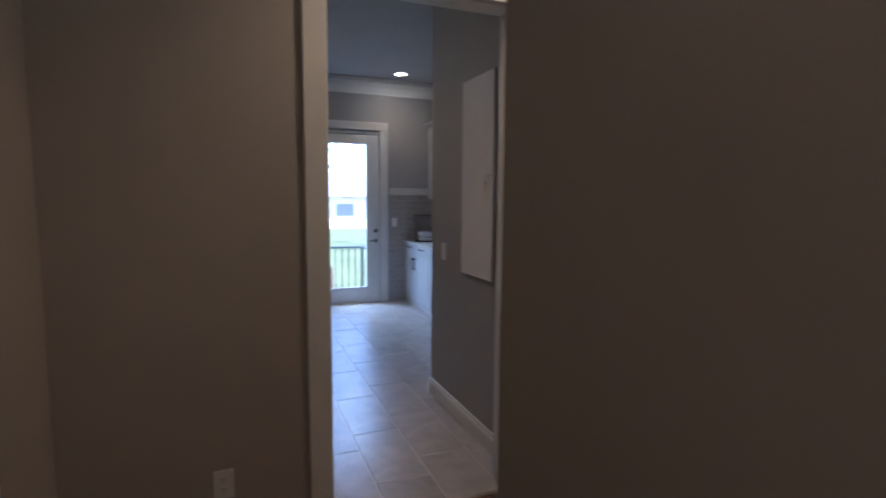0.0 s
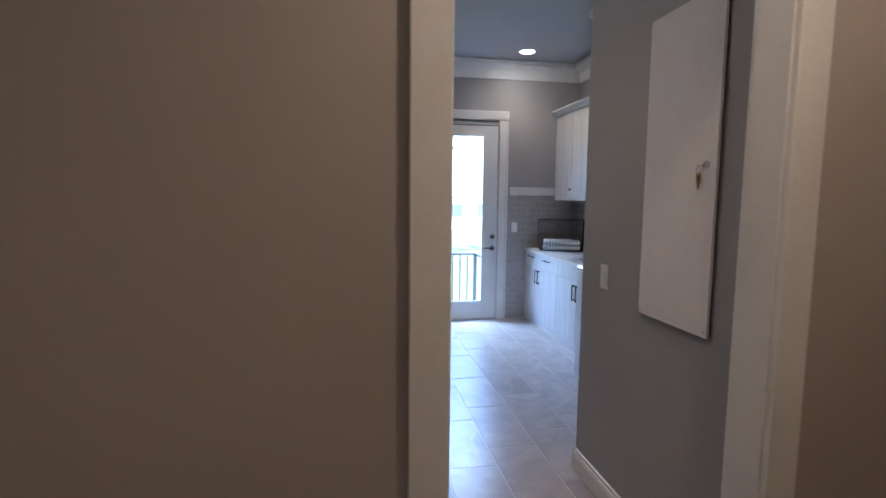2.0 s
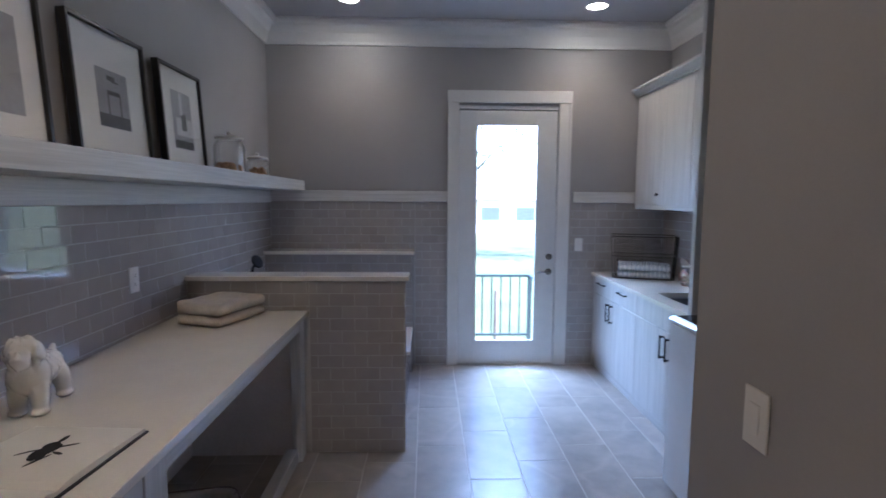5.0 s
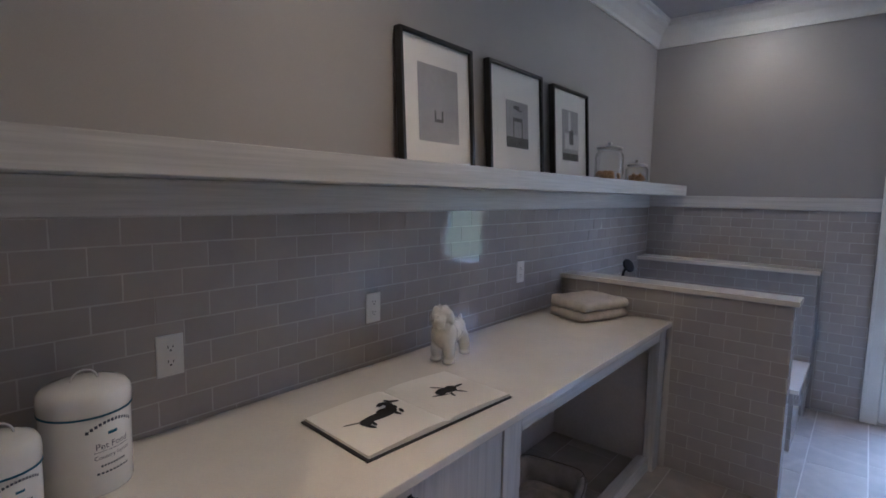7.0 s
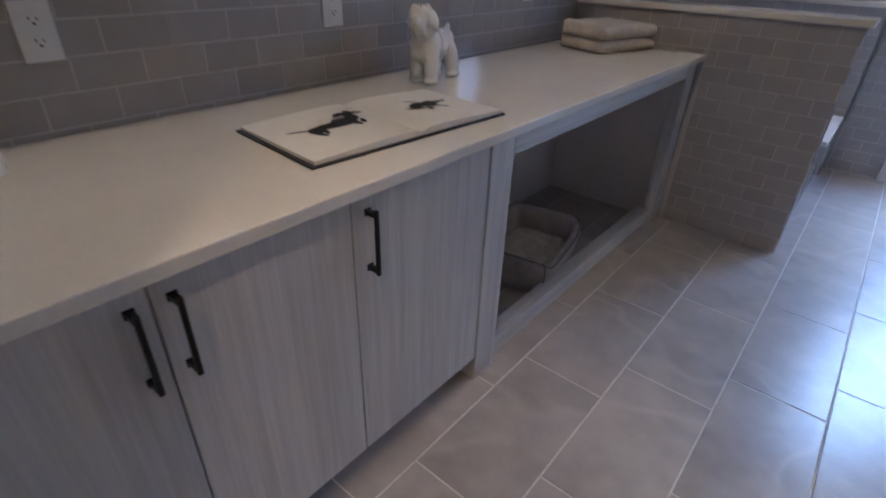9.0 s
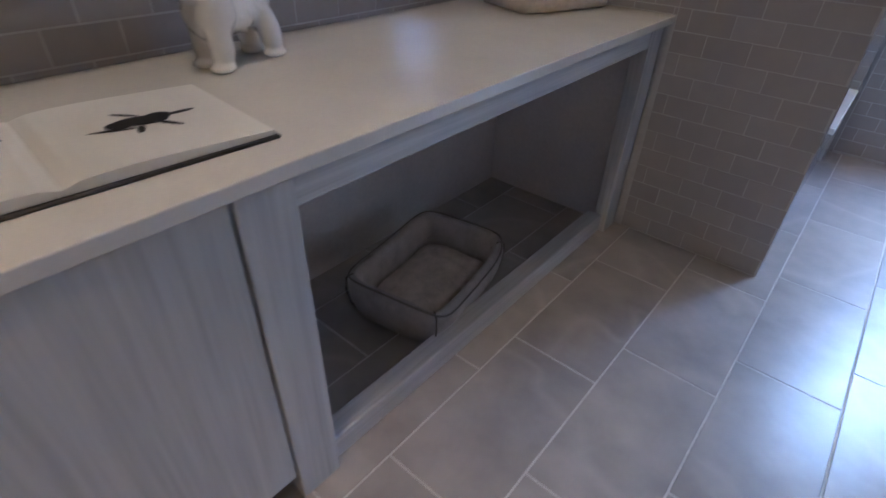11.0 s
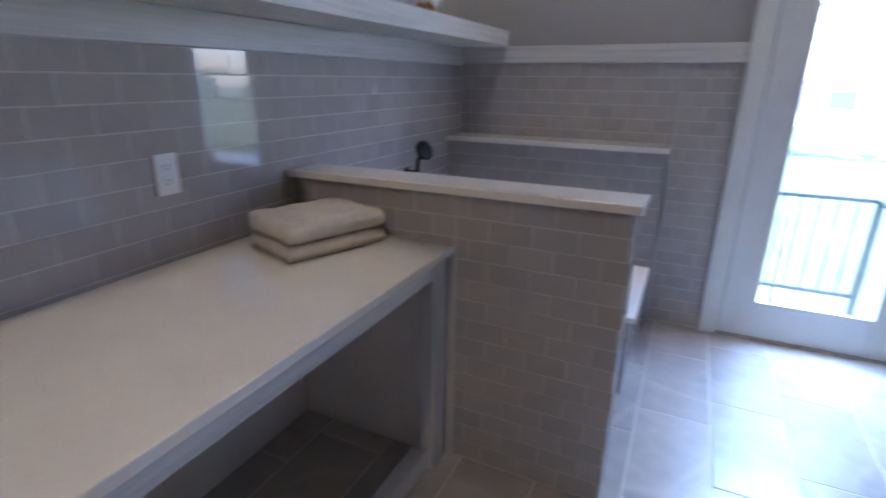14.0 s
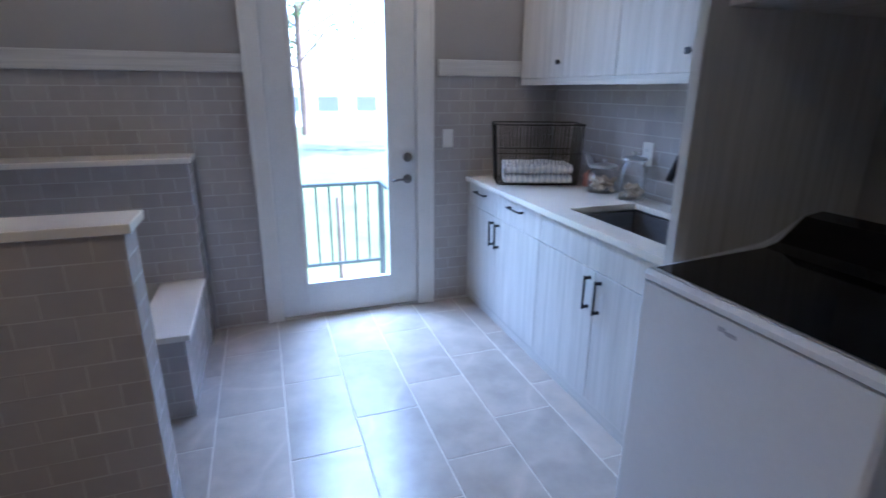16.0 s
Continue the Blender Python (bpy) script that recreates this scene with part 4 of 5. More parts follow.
for place, size, turn in BODY:
    for k in range(int(42 * size[1] / 0.05)):
        d = Vector((rnd.gauss(0, 1), rnd.gauss(0, 1), rnd.gauss(0, 1))).normalized()
        p = Vector(place) + Vector((d.x * size[0], d.y * size[1], d.z * size[2])) * 0.96
        tuft(bm, p, 0.008, 0.017, (rnd.uniform(-25, 25), rnd.uniform(-25, 25)))
dog = tagged(link("dog_figurine", bm, CERAMIC, smooth=True, m=pose(0.20, 2.778, COUNTER, 0, 0, 14)), "glossy white ceramic dog figure standing on the counter", "figurine")
mod = dog.modifiers.new("blend", "REMESH")
mod.mode, mod.voxel_size, mod.use_smooth_shade = "VOXEL", 0.005, True
sm = dog.modifiers.new("soften", "SMOOTH")
sm.factor, sm.iterations = 0.6, 4


def folded_towel(name, m, w, d, h, material, label, group, seed, stripes=False):
    """A folded towel: soft sheets with one rounded fold along the front (+x) edge."""
    rnd = random.Random(seed)
    bm = bmesh.new()
    layers = 1
    nx, ny = 16, 36
    for k in range(layers):
        z0 = h * k / layers + 0.0006
        z1 = h * (k + 1) / layers - 0.0004
        grow = rnd.uniform(-0.006, 0.004)
        rows = []
        for j in range(ny + 1):
            y = (j / ny - 0.5) * (w + grow)
            prof = []
            zc, rz = (z0 + z1) / 2, (z1 - z0) / 2
            for i in range(nx + 1):
                x = -d / 2 + d * i / nx
                prof.append((x, z1))
            for i in range(1, 6):
                a = math.pi / 2 - math.pi * i / 6
                prof.append((d / 2 + grow + rz * math.cos(a), zc + rz * math.sin(a)))
            for i in range(nx, -1, -1):
                prof.append((-d / 2 + d * i / nx, z0))
            row = []
            for x, z in prof:
                wob = noise.noise((x * 9 + seed, y * 9, k * 3.1)) * 0.011 * (z / h)
                edge = 1 - 0.012 * abs(2 * j / ny - 1) ** 8 / (h / layers) * 0.5
                row.append(bm.verts.new((x + wob * 0.4, y + wob * 0.5, max(0.0005, zc + (z - zc) * edge + wob))))
            rows.append(row)
        n = len(rows[0])
        for a, b in zip(rows, rows[1:]):
            for i in range(n):
                f = bm.faces.new((a[i], a[(i + 1) % n], b[(i + 1) % n], b[i]))
        bm.faces.new(rows[0]); bm.faces.new(rows[-1][::-1])
        if stripes:
            for j, (a, b) in enumerate(zip(rows, rows[1:])):
                if j % 3 == 0:
                    for i in range(n):
                        for f in a[i].link_faces:
                            if a[(i + 1) % n] in f.verts and b[i] in f.verts:
                                f.material_index = 1
    return tagged(link(name, bm, [material, STRIPE], smooth=True, m=m), label, "towel", group)


folded_towel("folded_towel", pose(0.30, 4.025, COUNTER, 0, 0, -20), 0.385, 0.255, 0.058, TOWEL, "folded beige bath towel lying on the white counter", "beige towels", 1)
folded_towel("folded_towel", pose(0.297, 4.02, COUNTER + 0.0595, 0, 0, -18.5), 0.37, 0.25, 0.066, TOWEL, "folded beige bath towel on top of another towel", "beige towels", 2)

# ---- on the floating shelf ----
SHELF = 1.768


def framed_picture(y0, y1, h, mount, shapes, label):
    w = y1 - y0
    t = thing("framed_picture", (0.075, (y0 + y1) / 2, SHELF), label, "picture", "leaning black frames")
    t.matrix_basis = pose(0.062, (y0 + y1) / 2, SHELF + 0.001, 0, -3.6, 0)
    f = 0.018
    for a, b, c, d in ((-w / 2, -w / 2 + f, 0, h), (w / 2 - f, w / 2, 0, h), (-w / 2 + f + 0.0003, w / 2 - f - 0.0003, 0, f), (-w / 2 + f + 0.0003, w / 2 - f - 0.0003, h - f, h)):
        part("frame_side", box(-0.016, 0.022, a, b, c, d, bev=0.002), BLACKP, t)
    part("mount", box(-0.004, 0.004, -w / 2 + f, w / 2 - f, f, h - f), MAT_BOARD, t, "white mount card")
    a, b, c, d = mount
    photo = part("photograph", box(0.0042, 0.0052, a, b, c, d), PHOTO, t, "grey photograph")
    for k, (u, v, su, sv, mat) in enumerate(shapes):
        part("photo_shape", box(0.0054 + k * 0.0003, 0.0056 + k * 0.0003, u - su, u + su, v - sv, v + sv, bev=0.0), mat, photo)
    g = part("glazing", box(0.0125, 0.0145, -w / 2 + f, w / 2 - f, f, h - f), PANE, t, "glass front")
    g.visible_shadow = False
    return t


framed_picture(2.60, 3.105, 0.578, (-0.135, 0.145, 0.115, 0.455),
               ((-0.024, 0.232, 0.006, 0.026, PHOTO_D), (0.026, 0.232, 0.006, 0.026, PHOTO_D), (0.0, 0.212, 0.028, 0.007, PHOTO_D)), "black-framed grey photograph leaning on the shelf")
framed_picture(3.245, 3.80, 0.582, (-0.105, 0.125, 0.145, 0.40),
               ((0.01, 0.175, 0.114, 0.028, PHOTO_D), (0.0, 0.365, 0.03, 0.010, PHOTO_D), (0.03, 0.352, 0.028, 0.003, PHOTO_D), (0.012, 0.300, 0.048, 0.010, PHOTO_D), (-0.032, 0.238, 0.005, 0.055, PHOTO_D), (0.056, 0.238, 0.005, 0.055, PHOTO_D)), "black-framed photograph with a stool-like shape leaning on the shelf")
framed_picture(3.935, 4.44, 0.572, (-0.115, 0.115, 0.115, 0.44),
               ((0.0, 0.14, 0.112, 0.022, PHOTO_D), (0.02, 0.24, 0.10, 0.05, PHOTO_L), (0.012, 0.27, 0.030, 0.048, PHOTO_D), (-0.012, 0.37, 0.016, 0.062, PHOTO_L)), "black-framed photograph with a dark upright shape leaning on the shelf")


def glass_jar(place, r, h, fill, fill_mat, label, lid=True, bits=26, seed=1):
    rnd = random.Random(seed)
    t = thing("glass_jar", place, label, "jar", "glass jars")
    th = 0.004
    bm = lathe(bmesh.new(), ((r * 0.93, 0), (r, 0.008), (r, h * 0.80), (r * 0.80, h * 0.93), (r * 0.78, h), (r * 0.78 - th, h), (r * 0.80 - th, h * 0.93), (r - th, h * 0.80), (r - th, 0.012), (0.002, 0.010)), 40)
    part("body", bm, GLASS, t, "clear glass body", True)
    bm = bmesh.new()
    for i in range(bits):
        a, q = rnd.uniform(0, 6.28), (r - 0.022) * math.sqrt(rnd.random())
        ball(bm, (q * math.cos(a), q * math.sin(a), 0.022 + rnd.random() * fill), (0.024, 0.016, 0.011), (rnd.uniform(0, 90), rnd.uniform(0, 60), rnd.uniform(0, 180)), 8)
    part("contents", bm, fill_mat, t, "", True)
    if lid:
        lp = part("lid", lathe(bmesh.new(), ((r * 0.80, h + 0.0005), (r * 0.90, h + 0.002), (r * 0.90, h + 0.014), (r * 0.62, h + 0.022), (0.014, h + 0.026), (0.010, h + 0.034), (0.016, h + 0.042), (0.010, h + 0.050), (0.001, h + 0.051)), 36), NICKEL, t, "brushed metal lid", True)
    return t


glass_jar((0.17, 4.56, SHELF), 0.098, 0.215, 0.035, BISCUIT, "large glass jar with dog biscuits and metal lid on the shelf", seed=3)
glass_jar((0.19, 5.06, SHELF), 0.085, 0.125, 0.035, BISCUIT, "small glass jar with dog biscuits and metal lid on the shelf", seed=4, bits=18)

# ---- dog bath fitting ----
shower = thing("hand_shower", (TF, 5.175, 0.975), "matt black hand shower on its bracket above the dog bath", "hand shower")
part("bracket", lathe(bmesh.new(), ((0.026, 0), (0.026, 0.008), (0.012, 0.012), (0.012, 0.06)), 24), BLACK, shower, "", True, pose(0, 0, 0, 0, 90, 0))
part("handle", tube(bmesh.new(), [(0.075, 0.0, -0.10), (0.072, 0, 0.0), (0.08, 0, 0.07), (0.105, 0, 0.115)], 0.0115, 12), BLACK, shower, "", True)
part("head", lathe(bmesh.new(), ((0.014, -0.03), (0.05, -0.006), (0.056, 0.0), (0.056, 0.012), (0.045, 0.015), (0.001, 0.015)), 32), BLACK, shower, "", True, pose(0.115, 0, 0.125, 0, 62, -20))

# ---- dog bed in the cubby ----
bed = thing("dog_bed", (0.418, 3.25, -0.0015), "grey felt dog bed with a plush cushion inside the cubby", "dog bed", turn=10)


def rounded(a, b, n, p=7.0):
    out = []
    for i in range(n):
        t = 2 * math.pi * i / n
        c, s = math.cos(t), math.sin(t)
        out.append((a * math.copysign(abs(c) ** (2 / p), c), b * math.copysign(abs(s) ** (2 / p), s)))
    return out


BA, BB = 0.20, 0.275


def rim(x, y):
    """How high the wall of the bed stands: high round the back, dipping at the front (+x)."""
    return 1 - 0.34 * max(0.0, x / BA) ** 3 * (1 - min(1.0, abs(y / BB)) ** 5) - 0.05 * (1 - min(1.0, abs(y / BB)) ** 2)


def ring_wall(profile, a, b, n=96, shaped=True, lumps=0.0):
    bm = bmesh.new()
    rings = []
    for inset, z in profile:
        ring = []
        for x, y in rounded(a - inset, b - inset, n):
            puff = 1 + 0.020 * math.sin(math.pi * min(1.0, z / 0.19)) * (math.cos(math.pi * x / a * 0.5) + math.cos(math.pi * y / b * 0.5))
            wob = 1 + 0.05 * noise.noise((x * 8, y * 8, z * 10))
            ring.append(bm.verts.new((x * puff, y * puff, z * (rim(x, y) if shaped else 1) * wob + lumps * noise.noise((x * 17, y * 17, 2)))))
        rings.append(ring)
    for r0, r1 in zip(rings, rings[1:]):
        for i in range(n):
            bm.faces.new((r0[i], r0[(i + 1) % n], r1[(i + 1) % n], r1[i]))
    return bm, rings


bm, rings = ring_wall(((0.045, 0.0), (0.026, 0.02), (0.012, 0.07), (0.004, 0.13), (0.002, 0.172), (0.010, 0.188), (0.024, 0.190), (0.036, 0.178), (0.046, 0.14), (0.054, 0.09), (0.058, 0.03)), BA, BB)
bm.faces.new(rings[0][::-1]); bm.faces.new(rings[-1])
part("bolster", bm, BED, bed, "grey felt bolster", True)
pip = [(x, y, 0.1905 * rim(x, y)) for x, y in rounded(BA - 0.006, BB - 0.006, 96)]
part("piping", tube(bmesh.new(), pip, 0.0035, 6, True), SEAM, bed, "dark piping round the rim", True)
for c, s_ in ((1, 1), (1, -1), (-1, 1), (-1, -1)):
    seam = [(c * (BA * 0.93 - i), s_ * (BB * 0.93 - i), z * rim(c * BA * 0.93, s_ * BB * 0.93)) for i, z in ((0.036, 0.012), (0.010, 0.06), (0.001, 0.13), (0.004, 0.178), (0.020, 0.190), (0.038, 0.165), (0.050, 0.09))]
    part("seam", tube(bmesh.new(), seam, 0.0032, 6), SEAM, bed, "", True)
bm, rings = ring_wall(((0.080, 0.030), (0.059, 0.046), (0.060, 0.066), (0.078, 0.086), (0.11, 0.098), (0.15, 0.104), (0.178, 0.104)), BA, BB, shaped=False, lumps=0.010)
bm.faces.new(rings[-1])
part("cushion", bm, PLUSH, bed, "beige plush cushion", True)

# ---- washer ----
washer = thing("washing_machine", (3.16, 3.475, 0), "white top-loading washing machine with a black glass lid", "washer")
WX0, WX1, WY = 2.803 - 3.16, 3.53 - 3.16, 0.345
part("cabinet", box(WX0, WX1, -WY, WY, 0.03, 0.945, bev=0.014, seg=3), APPLIANCE, washer)
for x in (WX0 + 0.06, WX1 - 0.06):
    for y in (-WY + 0.06, WY - 0.06):
        part("foot", cyl(bmesh.new(), (x, y, 0.016), 0.02, 0.032, 16), SLOT, washer)


def deck(z_lift, x0, x1, half, rise0, rise1):
    """The top: level from the front, then climbing to the control panel at the back."""
    return [(x0, z_lift), (x1 - 0.26, z_lift + 0.02), (x1 - 0.20, z_lift + 0.035), (x1 - 0.10, z_lift + rise1), (x1 - 0.02, z_lift + rise1 + 0.012), (x1, z_lift + rise1 - 0.01)]


prof = [(WX0 - 0.004, 0.948), (WX0 - 0.006, 0.965)] + deck(0.978, WX0 + 0.006, WX1, WY, 0, 0.115) + [(WX1, 0.948)]
bm = bmesh.new()
sides = [[bm.verts.new((x, s * WY, z)) for x, z in prof] for s in (-1, 1)]
for i in range(len(prof)):
    j = (i + 1) % len(prof)
    bm.faces.new((sides[0][i], sides[0][j], sides[1][j], sides[1][i]))
bm.faces.new(sides[0]); bm.faces.new(sides[1][::-1])
bmesh.ops.bevel(bm, geom=[e for e in bm.edges if len({round(v.co.y, 3) for v in e.verts}) == 1], offset=0.012, segments=3, affect="EDGES")
top = part("top_frame", bm, APPLIANCE, washer, "white top frame")
lidp = deck(0.9805, WX0 + 0.022, WX1 - 0.004, WY, 0, 0.115)[:5]
bm = bmesh.new()
sides = [[bm.verts.new((x, s * (WY - 0.022), z)) for x, z in lidp + [(x, z - 0.004) for x, z in lidp[::-1]]] for s in (-1, 1)]
m_ = len(sides[0])
for i in range(m_):
    bm.faces.new((sides[0][i], sides[0][(i + 1) % m_], sides[1][(i + 1) % m_], sides[1][i]))
bm.faces.new(sides[0]); bm.faces.new(sides[1][::-1])
part("lid", bm, BLACKGLASS, washer, "black glass lid and control panel")
part("lid_edge", box(WX0 + 0.010, WX0 + 0.0205, -WY + 0.02, WY - 0.02, 0.9785, 0.9845, bev=0.002), NICKEL, washer, "chrome lid edge")
bm = bx(bmesh.new(), WX0 - 0.0015, WX0 + 0.004, 0.03, 0.052, 0.902, 0.914)
bx(bm, WX0 - 0.0015, WX0 + 0.004, -0.004, 0.028, 0.898, 0.908)
part("badge", bm, BADGE, washer, "small grey badge")
part("seam", box(WX0 - 0.001, WX0 + 0.02, -WY + 0.012, WY - 0.012, 0.9452, 0.9478), SLOT, washer)

# ---- on the sink worktop ----
basket = thing("wire_basket", (3.41, 5.60, COUNTER), "black wire basket holding two striped towels on the worktop", "basket", turn=-20)
bw, bd, bh = 0.275, 0.165, 0.375


def loop(hw, hd, z, r):
    pts = []
    for cx, cy, a in ((hw, hd, 0), (-hw, hd, 90), (-hw, -hd, 180), (hw, -hd, 270)):
        sx, sy = math.copysign(0.03, cx), math.copysign(0.03, cy)
        pts += [(x, y, z) for x, y in arc(cx - sx, cy - sy, 0.03, a, a + 90, 4)]
    return tube(bmesh.new(), pts, r, 6, True)


part("rim", loop(bw, bd, bh, 0.0036), BLACK, basket)
part("hoop", loop(bw - 0.012, bd - 0.008, 0.20, 0.0025), BLACK, basket)
part("base_hoop", loop(bw - 0.02, bd - 0.015, 0.006, 0.003), BLACK, basket)
for k in range(22):
    u = -bw + 0.03 + (2 * bw - 0.06) * k / 21
    for s in (-1, 1):
        part("wire", tube(bmesh.new(), [(u * 0.93, s * (bd - 0.015), 0.006), (u, s * bd, bh)], 0.0018, 5), BLACK, basket)
for k in range(11):
    u = -bd + 0.03 + (2 * bd - 0.06) * k / 10
    for s in (-1, 1):
        part("wire", tube(bmesh.new(), [(s * (bw - 0.02), u * 0.93, 0.006), (s * bw, u, bh)], 0.0018, 5), BLACK, basket)
for k in range(7):
    u = -bd + 0.03 + (2 * bd - 0.06) * k / 6
    part("wire", tube(bmesh.new(), [(-bw + 0.02, u, 0.006), (bw - 0.02, u, 0.006)], 0.0018, 5), BLACK, basket)
for k, z in ((5, 0.012), (6, 0.0735)):
    folded_towel("striped_towel", pose(3.405, 5.58, COUNTER + z, 0, 0, -110), 0.42, 0.22, 0.06, TOWEL_W, "folded white towel with grey stripes in the wire basket", "striped towels", k, stripes=True)
glass_jar((3.625, 5.16, COUNTER), 0.086, 0.145, 0.06, PEBBLE, "glass jar with pale treats beside the sink", lid=True, seed=6, bits=30)
glass_jar((3.645, 4.93, COUNTER), 0.076, 0.215, 0.06, PEBBLE, "taller glass jar with pale treats beside the sink", lid=True, seed=7, bits=16)
soap = thing("soap_bottle", (3.665, 5.36, COUNTER), "clear bottle of pink soap with a white round top", "bottle")
part("bottle", lathe(bmesh.new(), ((0.034, 0), (0.036, 0.004), (0.036, 0.07), (0.03, 0.08), (0.012, 0.09), (0.012, 0.10)), 28), PINK, soap, "pink soap bottle", True)
part("top", lathe(bmesh.new(), ((0.001, -0.008), (0.045, -0.008), (0.055, 0.0), (0.045, 0.008), (0.001, 0.008)), 32), PLASTIC, soap, "round white top", True, pose(0, 0, 0.155, 60, 0, 40))

# ---- tiles, last: floor, then walls ----
FL = {}


def floor_tile(w, l):
    key_ = (round(w, 3), round(l, 3))
    if key_ not in FL:
        bm = bx(bmesh.new(), -w / 2, w / 2, -l / 2, l / 2, -0.0105, -0.0005)
        top_edges = [e for e in bm.edges if all(v.co.z > -0.002 for v in e.verts)]
        bmesh.ops.bevel(bm, geom=top_edges, offset=0.0015, segments=1, affect="EDGES")
        data = bpy.data.meshes.new("floor_tile")
        bm.to_mesh(data)
        bm.free()
        data.materials.append(STONE)
        FL[key_] = data
    return FL[key_]


PW, PL, GAP = 0.311, 0.613, 0.006
for i in range(-2, 10):
    x0, x1 = max(0.0, 0.479 + PW * i), min(RIGHT, 0.479 + PW * (i + 1))
    start = 3.695 + 0.2043 * i
    k0 = math.floor((ENTRY + 0.02 - start) / PL)
    for k in range(k0, k0 + 10):
        y0, y1 = max(ENTRY + 0.022, start + PL * k), min(BACK, start + PL * (k + 1))
        if y1 - y0 < 0.02 or x1 - x0 < 0.02:
            continue
        o = new("floor_tile", floor_tile(x1 - x0 - GAP, y1 - y0 - GAP))
        o.parent = floor
        o.matrix_basis = pose((x0 + x1) / 2, (y0 + y1) / 2, random.uniform(-0.0003, 0.0003))

TL = {}


def wall_tile(w, h):
    key_ = (round(w, 3), round(h, 3))
    if key_ not in TL:
        bm = bx(bmesh.new(), -w / 2, w / 2, -h / 2, h / 2, 0.0, 0.0085)
        top_edges = [e for e in bm.edges if all(v.co.z > 0.008 for v in e.verts)]
        bmesh.ops.bevel(bm, geom=top_edges, offset=0.0010, segments=2, affect="EDGES")
        data = bpy.data.meshes.new("tile")
        bm.to_mesh(data)
        bm.free()
        data.materials.append(TILE)
        TL[key_] = data
    return TL[key_]


TW, TH, TG = 0.1535, 0.0783, 0.0030


def tiling(owner, origin, along, out, u0, u1, v0, v1, shift=0.0, name="tile", TW=TW, TH=TH):
    """Running-bond tiles on owner from u0 to u1 along the wall and v0 to v1 in height; courses hang from v1."""
    a, o = Vector(along), Vector(out)
    base = Matrix(((a.x, 0, o.x), (a.y, 0, o.y), (0, 1, 0))).to_4x4()
    row, top_v = 0, v1
    while top_v - v0 > 0.012:
        low_v = max(v0, top_v - TH)
        u = u0 - ((shift + 0.5 * (row % 2)) % 1.0) * TW
        while u < u1 - 0.012:
            a0, a1 = max(u0, u), min(u1, u + TW)
            if a1 - a0 > 0.012:
                w, h = a1 - a0 - TG, top_v - low_v - TG
                place = Vector(origin) + a * ((a0 + a1) / 2) + Vector((0, 0, (top_v + low_v) / 2))
                ob = new(name, wall_tile(w, h))
                ob.parent = owner
                ob.matrix_basis = Matrix.Translation(place) @ base @ pose(0, 0, 0, random.gauss(0, 0.26), random.gauss(0, 0.20), 0)
            u += TW
        top_v = low_v
        row += 1


def grout_bed(name, x0, x1, y0, y1, z0, z1):
    setting(name, box(x0, x1, y0, y1, z0, z1), GROUT, "pale grout bed of the wall tile", "grout")


grout_bed("trim_grout_left", 0.0005, 0.0076, ENTRY_IN + 0.003, BACK - 0.008, COUNTER - 0.05, RAIL0 - 0.013)
grout_bed("trim_grout_back", 0.0075, HALF_X + 0.0005, BACK - 0.0076, BACK - 0.0005, 1.131, RAIL0 - 0.001)
grout_bed("trim_grout_back_side", HALF_X + 0.017, CAS0 - 0.005, BACK - 0.0076, BACK - 0.0005, 0.0, RAIL0 - 0.001)
grout_bed("trim_grout_back_right", CAS1 - 0.025, RIGHT - 0.001, BACK - 0.0076, BACK - 0.0005, 0.0, RAIL0 - 0.001)
grout_bed("trim_grout_sink", RIGHT - 0.0076, RIGHT - 0.0005, 3.884, BACK - 0.007, COUNTER - 0.05, 1.574)
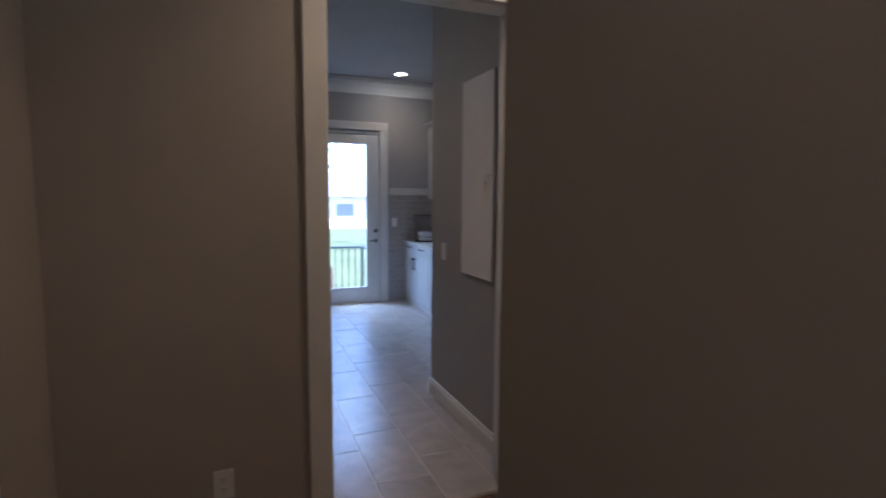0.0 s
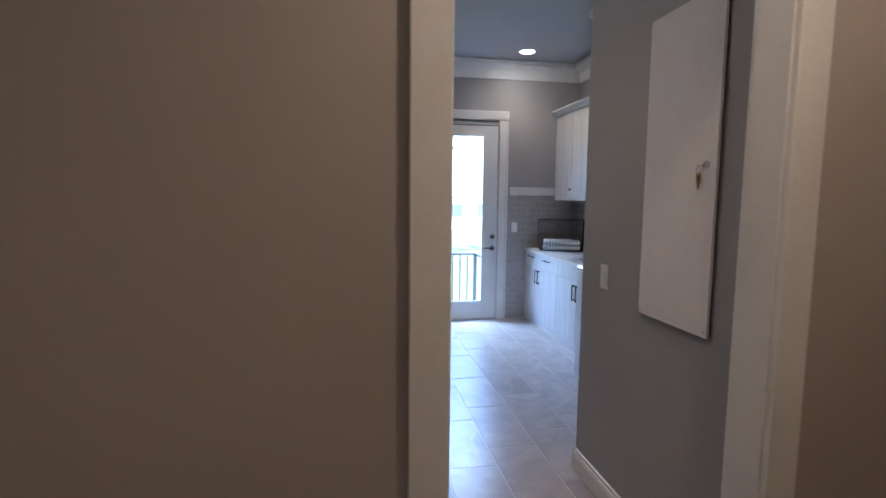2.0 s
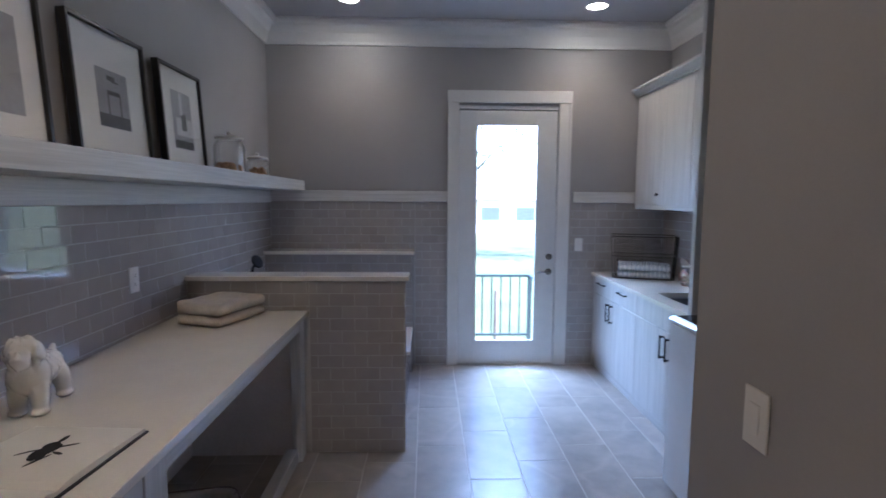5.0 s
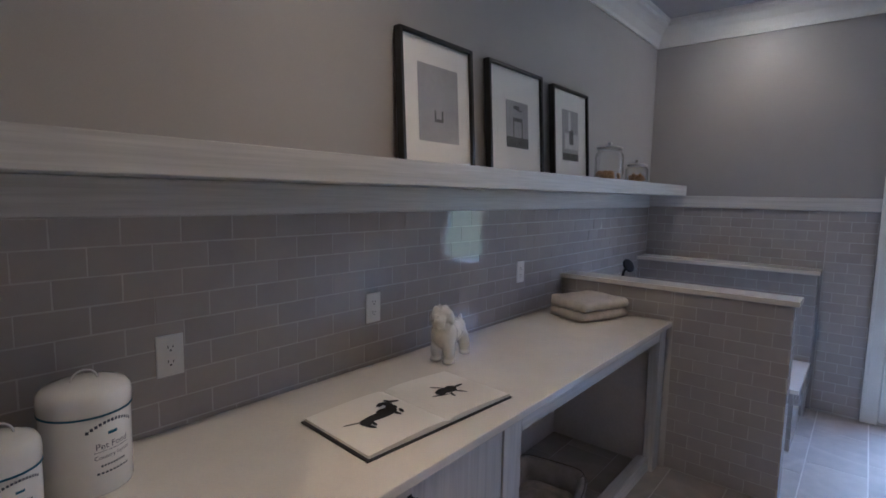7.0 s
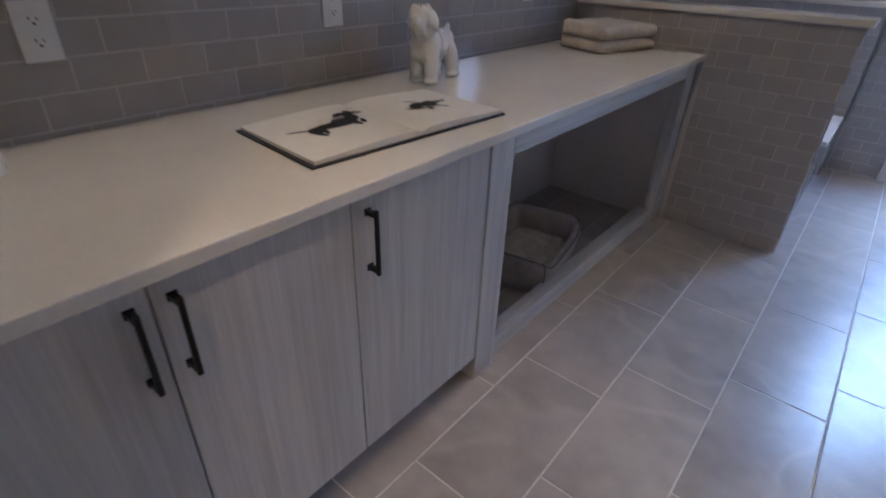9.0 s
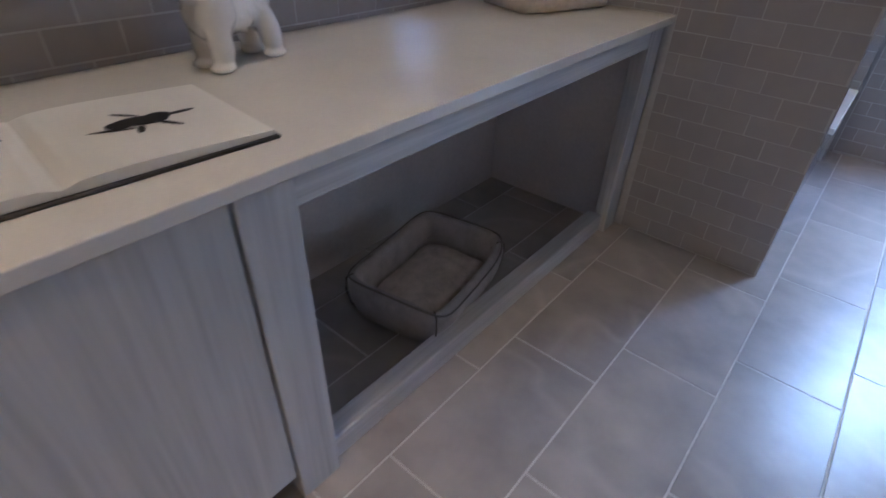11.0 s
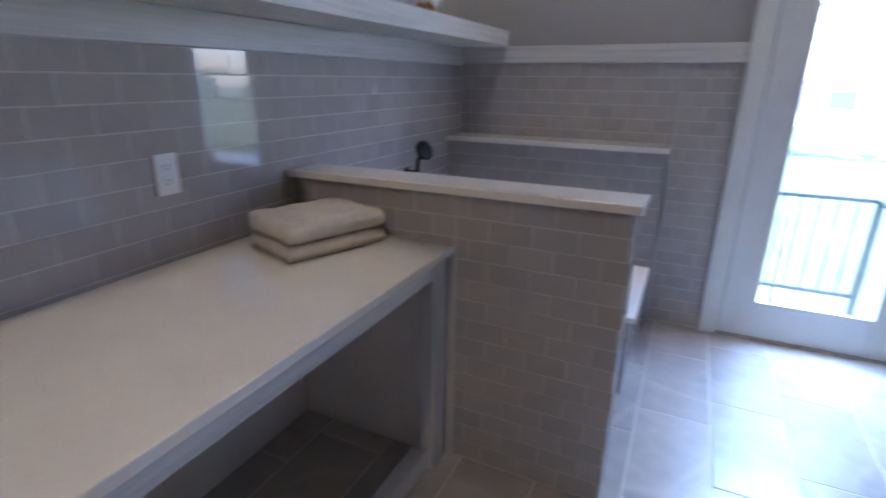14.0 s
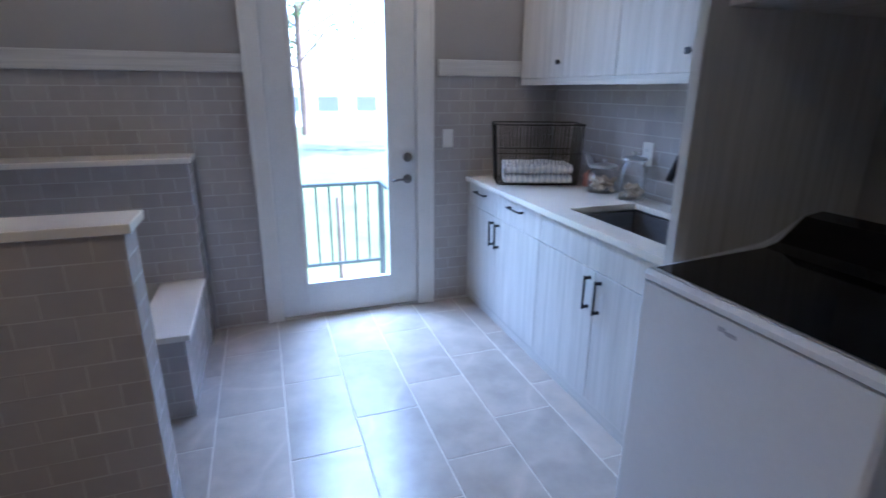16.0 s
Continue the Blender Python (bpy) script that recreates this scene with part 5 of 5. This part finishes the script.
tiling(wall_left, (0, 0, 0), (0, 1, 0), (1, 0, 0), ENTRY_IN + 0.004, BACK - 0.01, COUNTER - 0.035, RAIL0 - 0.013, shift=0.02, TW=0.1625, TH=0.0797)
tiling(wall_back, (0, BACK, 0), (1, 0, 0), (0, -1, 0), 0.009, HALF_X + 0.02, 1.131, RAIL0 - 0.001)
tiling(wall_back, (0, BACK, 0), (1, 0, 0), (0, -1, 0), HALF_X + 0.02, CAS0 - 0.005, 0.002, RAIL0 - 0.001, shift=0.56)
tiling(wall_back, (0, BACK, 0), (1, 0, 0), (0, -1, 0), CAS1 - 0.025, 3.085, 0.002, RAIL0 - 0.001, shift=0.3)
tiling(wall_back, (0, BACK, 0), (1, 0, 0), (0, -1, 0), 3.085, RIGHT - 0.01, COUNTER + 0.001, RAIL0 - 0.001, shift=0.8)
tiling(wall_right, (RIGHT, 0, 0), (0, 1, 0), (-1, 0, 0), 3.885, BACK - 0.01, COUNTER + 0.001, 1.574, shift=0.2)
tiling(half_wall, (0, HALF0 + 0.009, 0), (1, 0, 0), (0, -1, 0), 0.748, HALF_X, 0.002, 1.0985, shift=0.692)
tiling(half_wall, (0, HALF0 + 0.009, 0), (1, 0, 0), (0, -1, 0), 0.010, 0.748, COUNTER + 0.001, 1.0985, shift=0.29)
tiling(half_wall, (HALF_X - 0.009, 0, 0), (0, 1, 0), (1, 0, 0), HALF0 + 0.001, HALF1, 0.002, 1.0985, shift=0.0)
tiling(ledge_wall, (0, LEDGE + 0.009, 0), (1, 0, 0), (0, -1, 0), 0.010, HALF_X, 0.43, 1.0985, shift=0.35)
tiling(ledge_wall, (HALF_X - 0.009, 0, 0), (0, 1, 0), (1, 0, 0), LEDGE, BACK - 0.01, 0.002, 1.0985, shift=0.0)
tiling(bath_curb, (1.311, 0, 0), (0, 1, 0), (1, 0, 0), CURB0, LEDGE - 0.005, 0.002, 0.398, shift=0.0)
tiling(bath_curb, (0, CURB0 + 0.009, 0), (1, 0, 0), (0, -1, 0), 1.16, 1.32, 0.002, 0.398, shift=0.0)
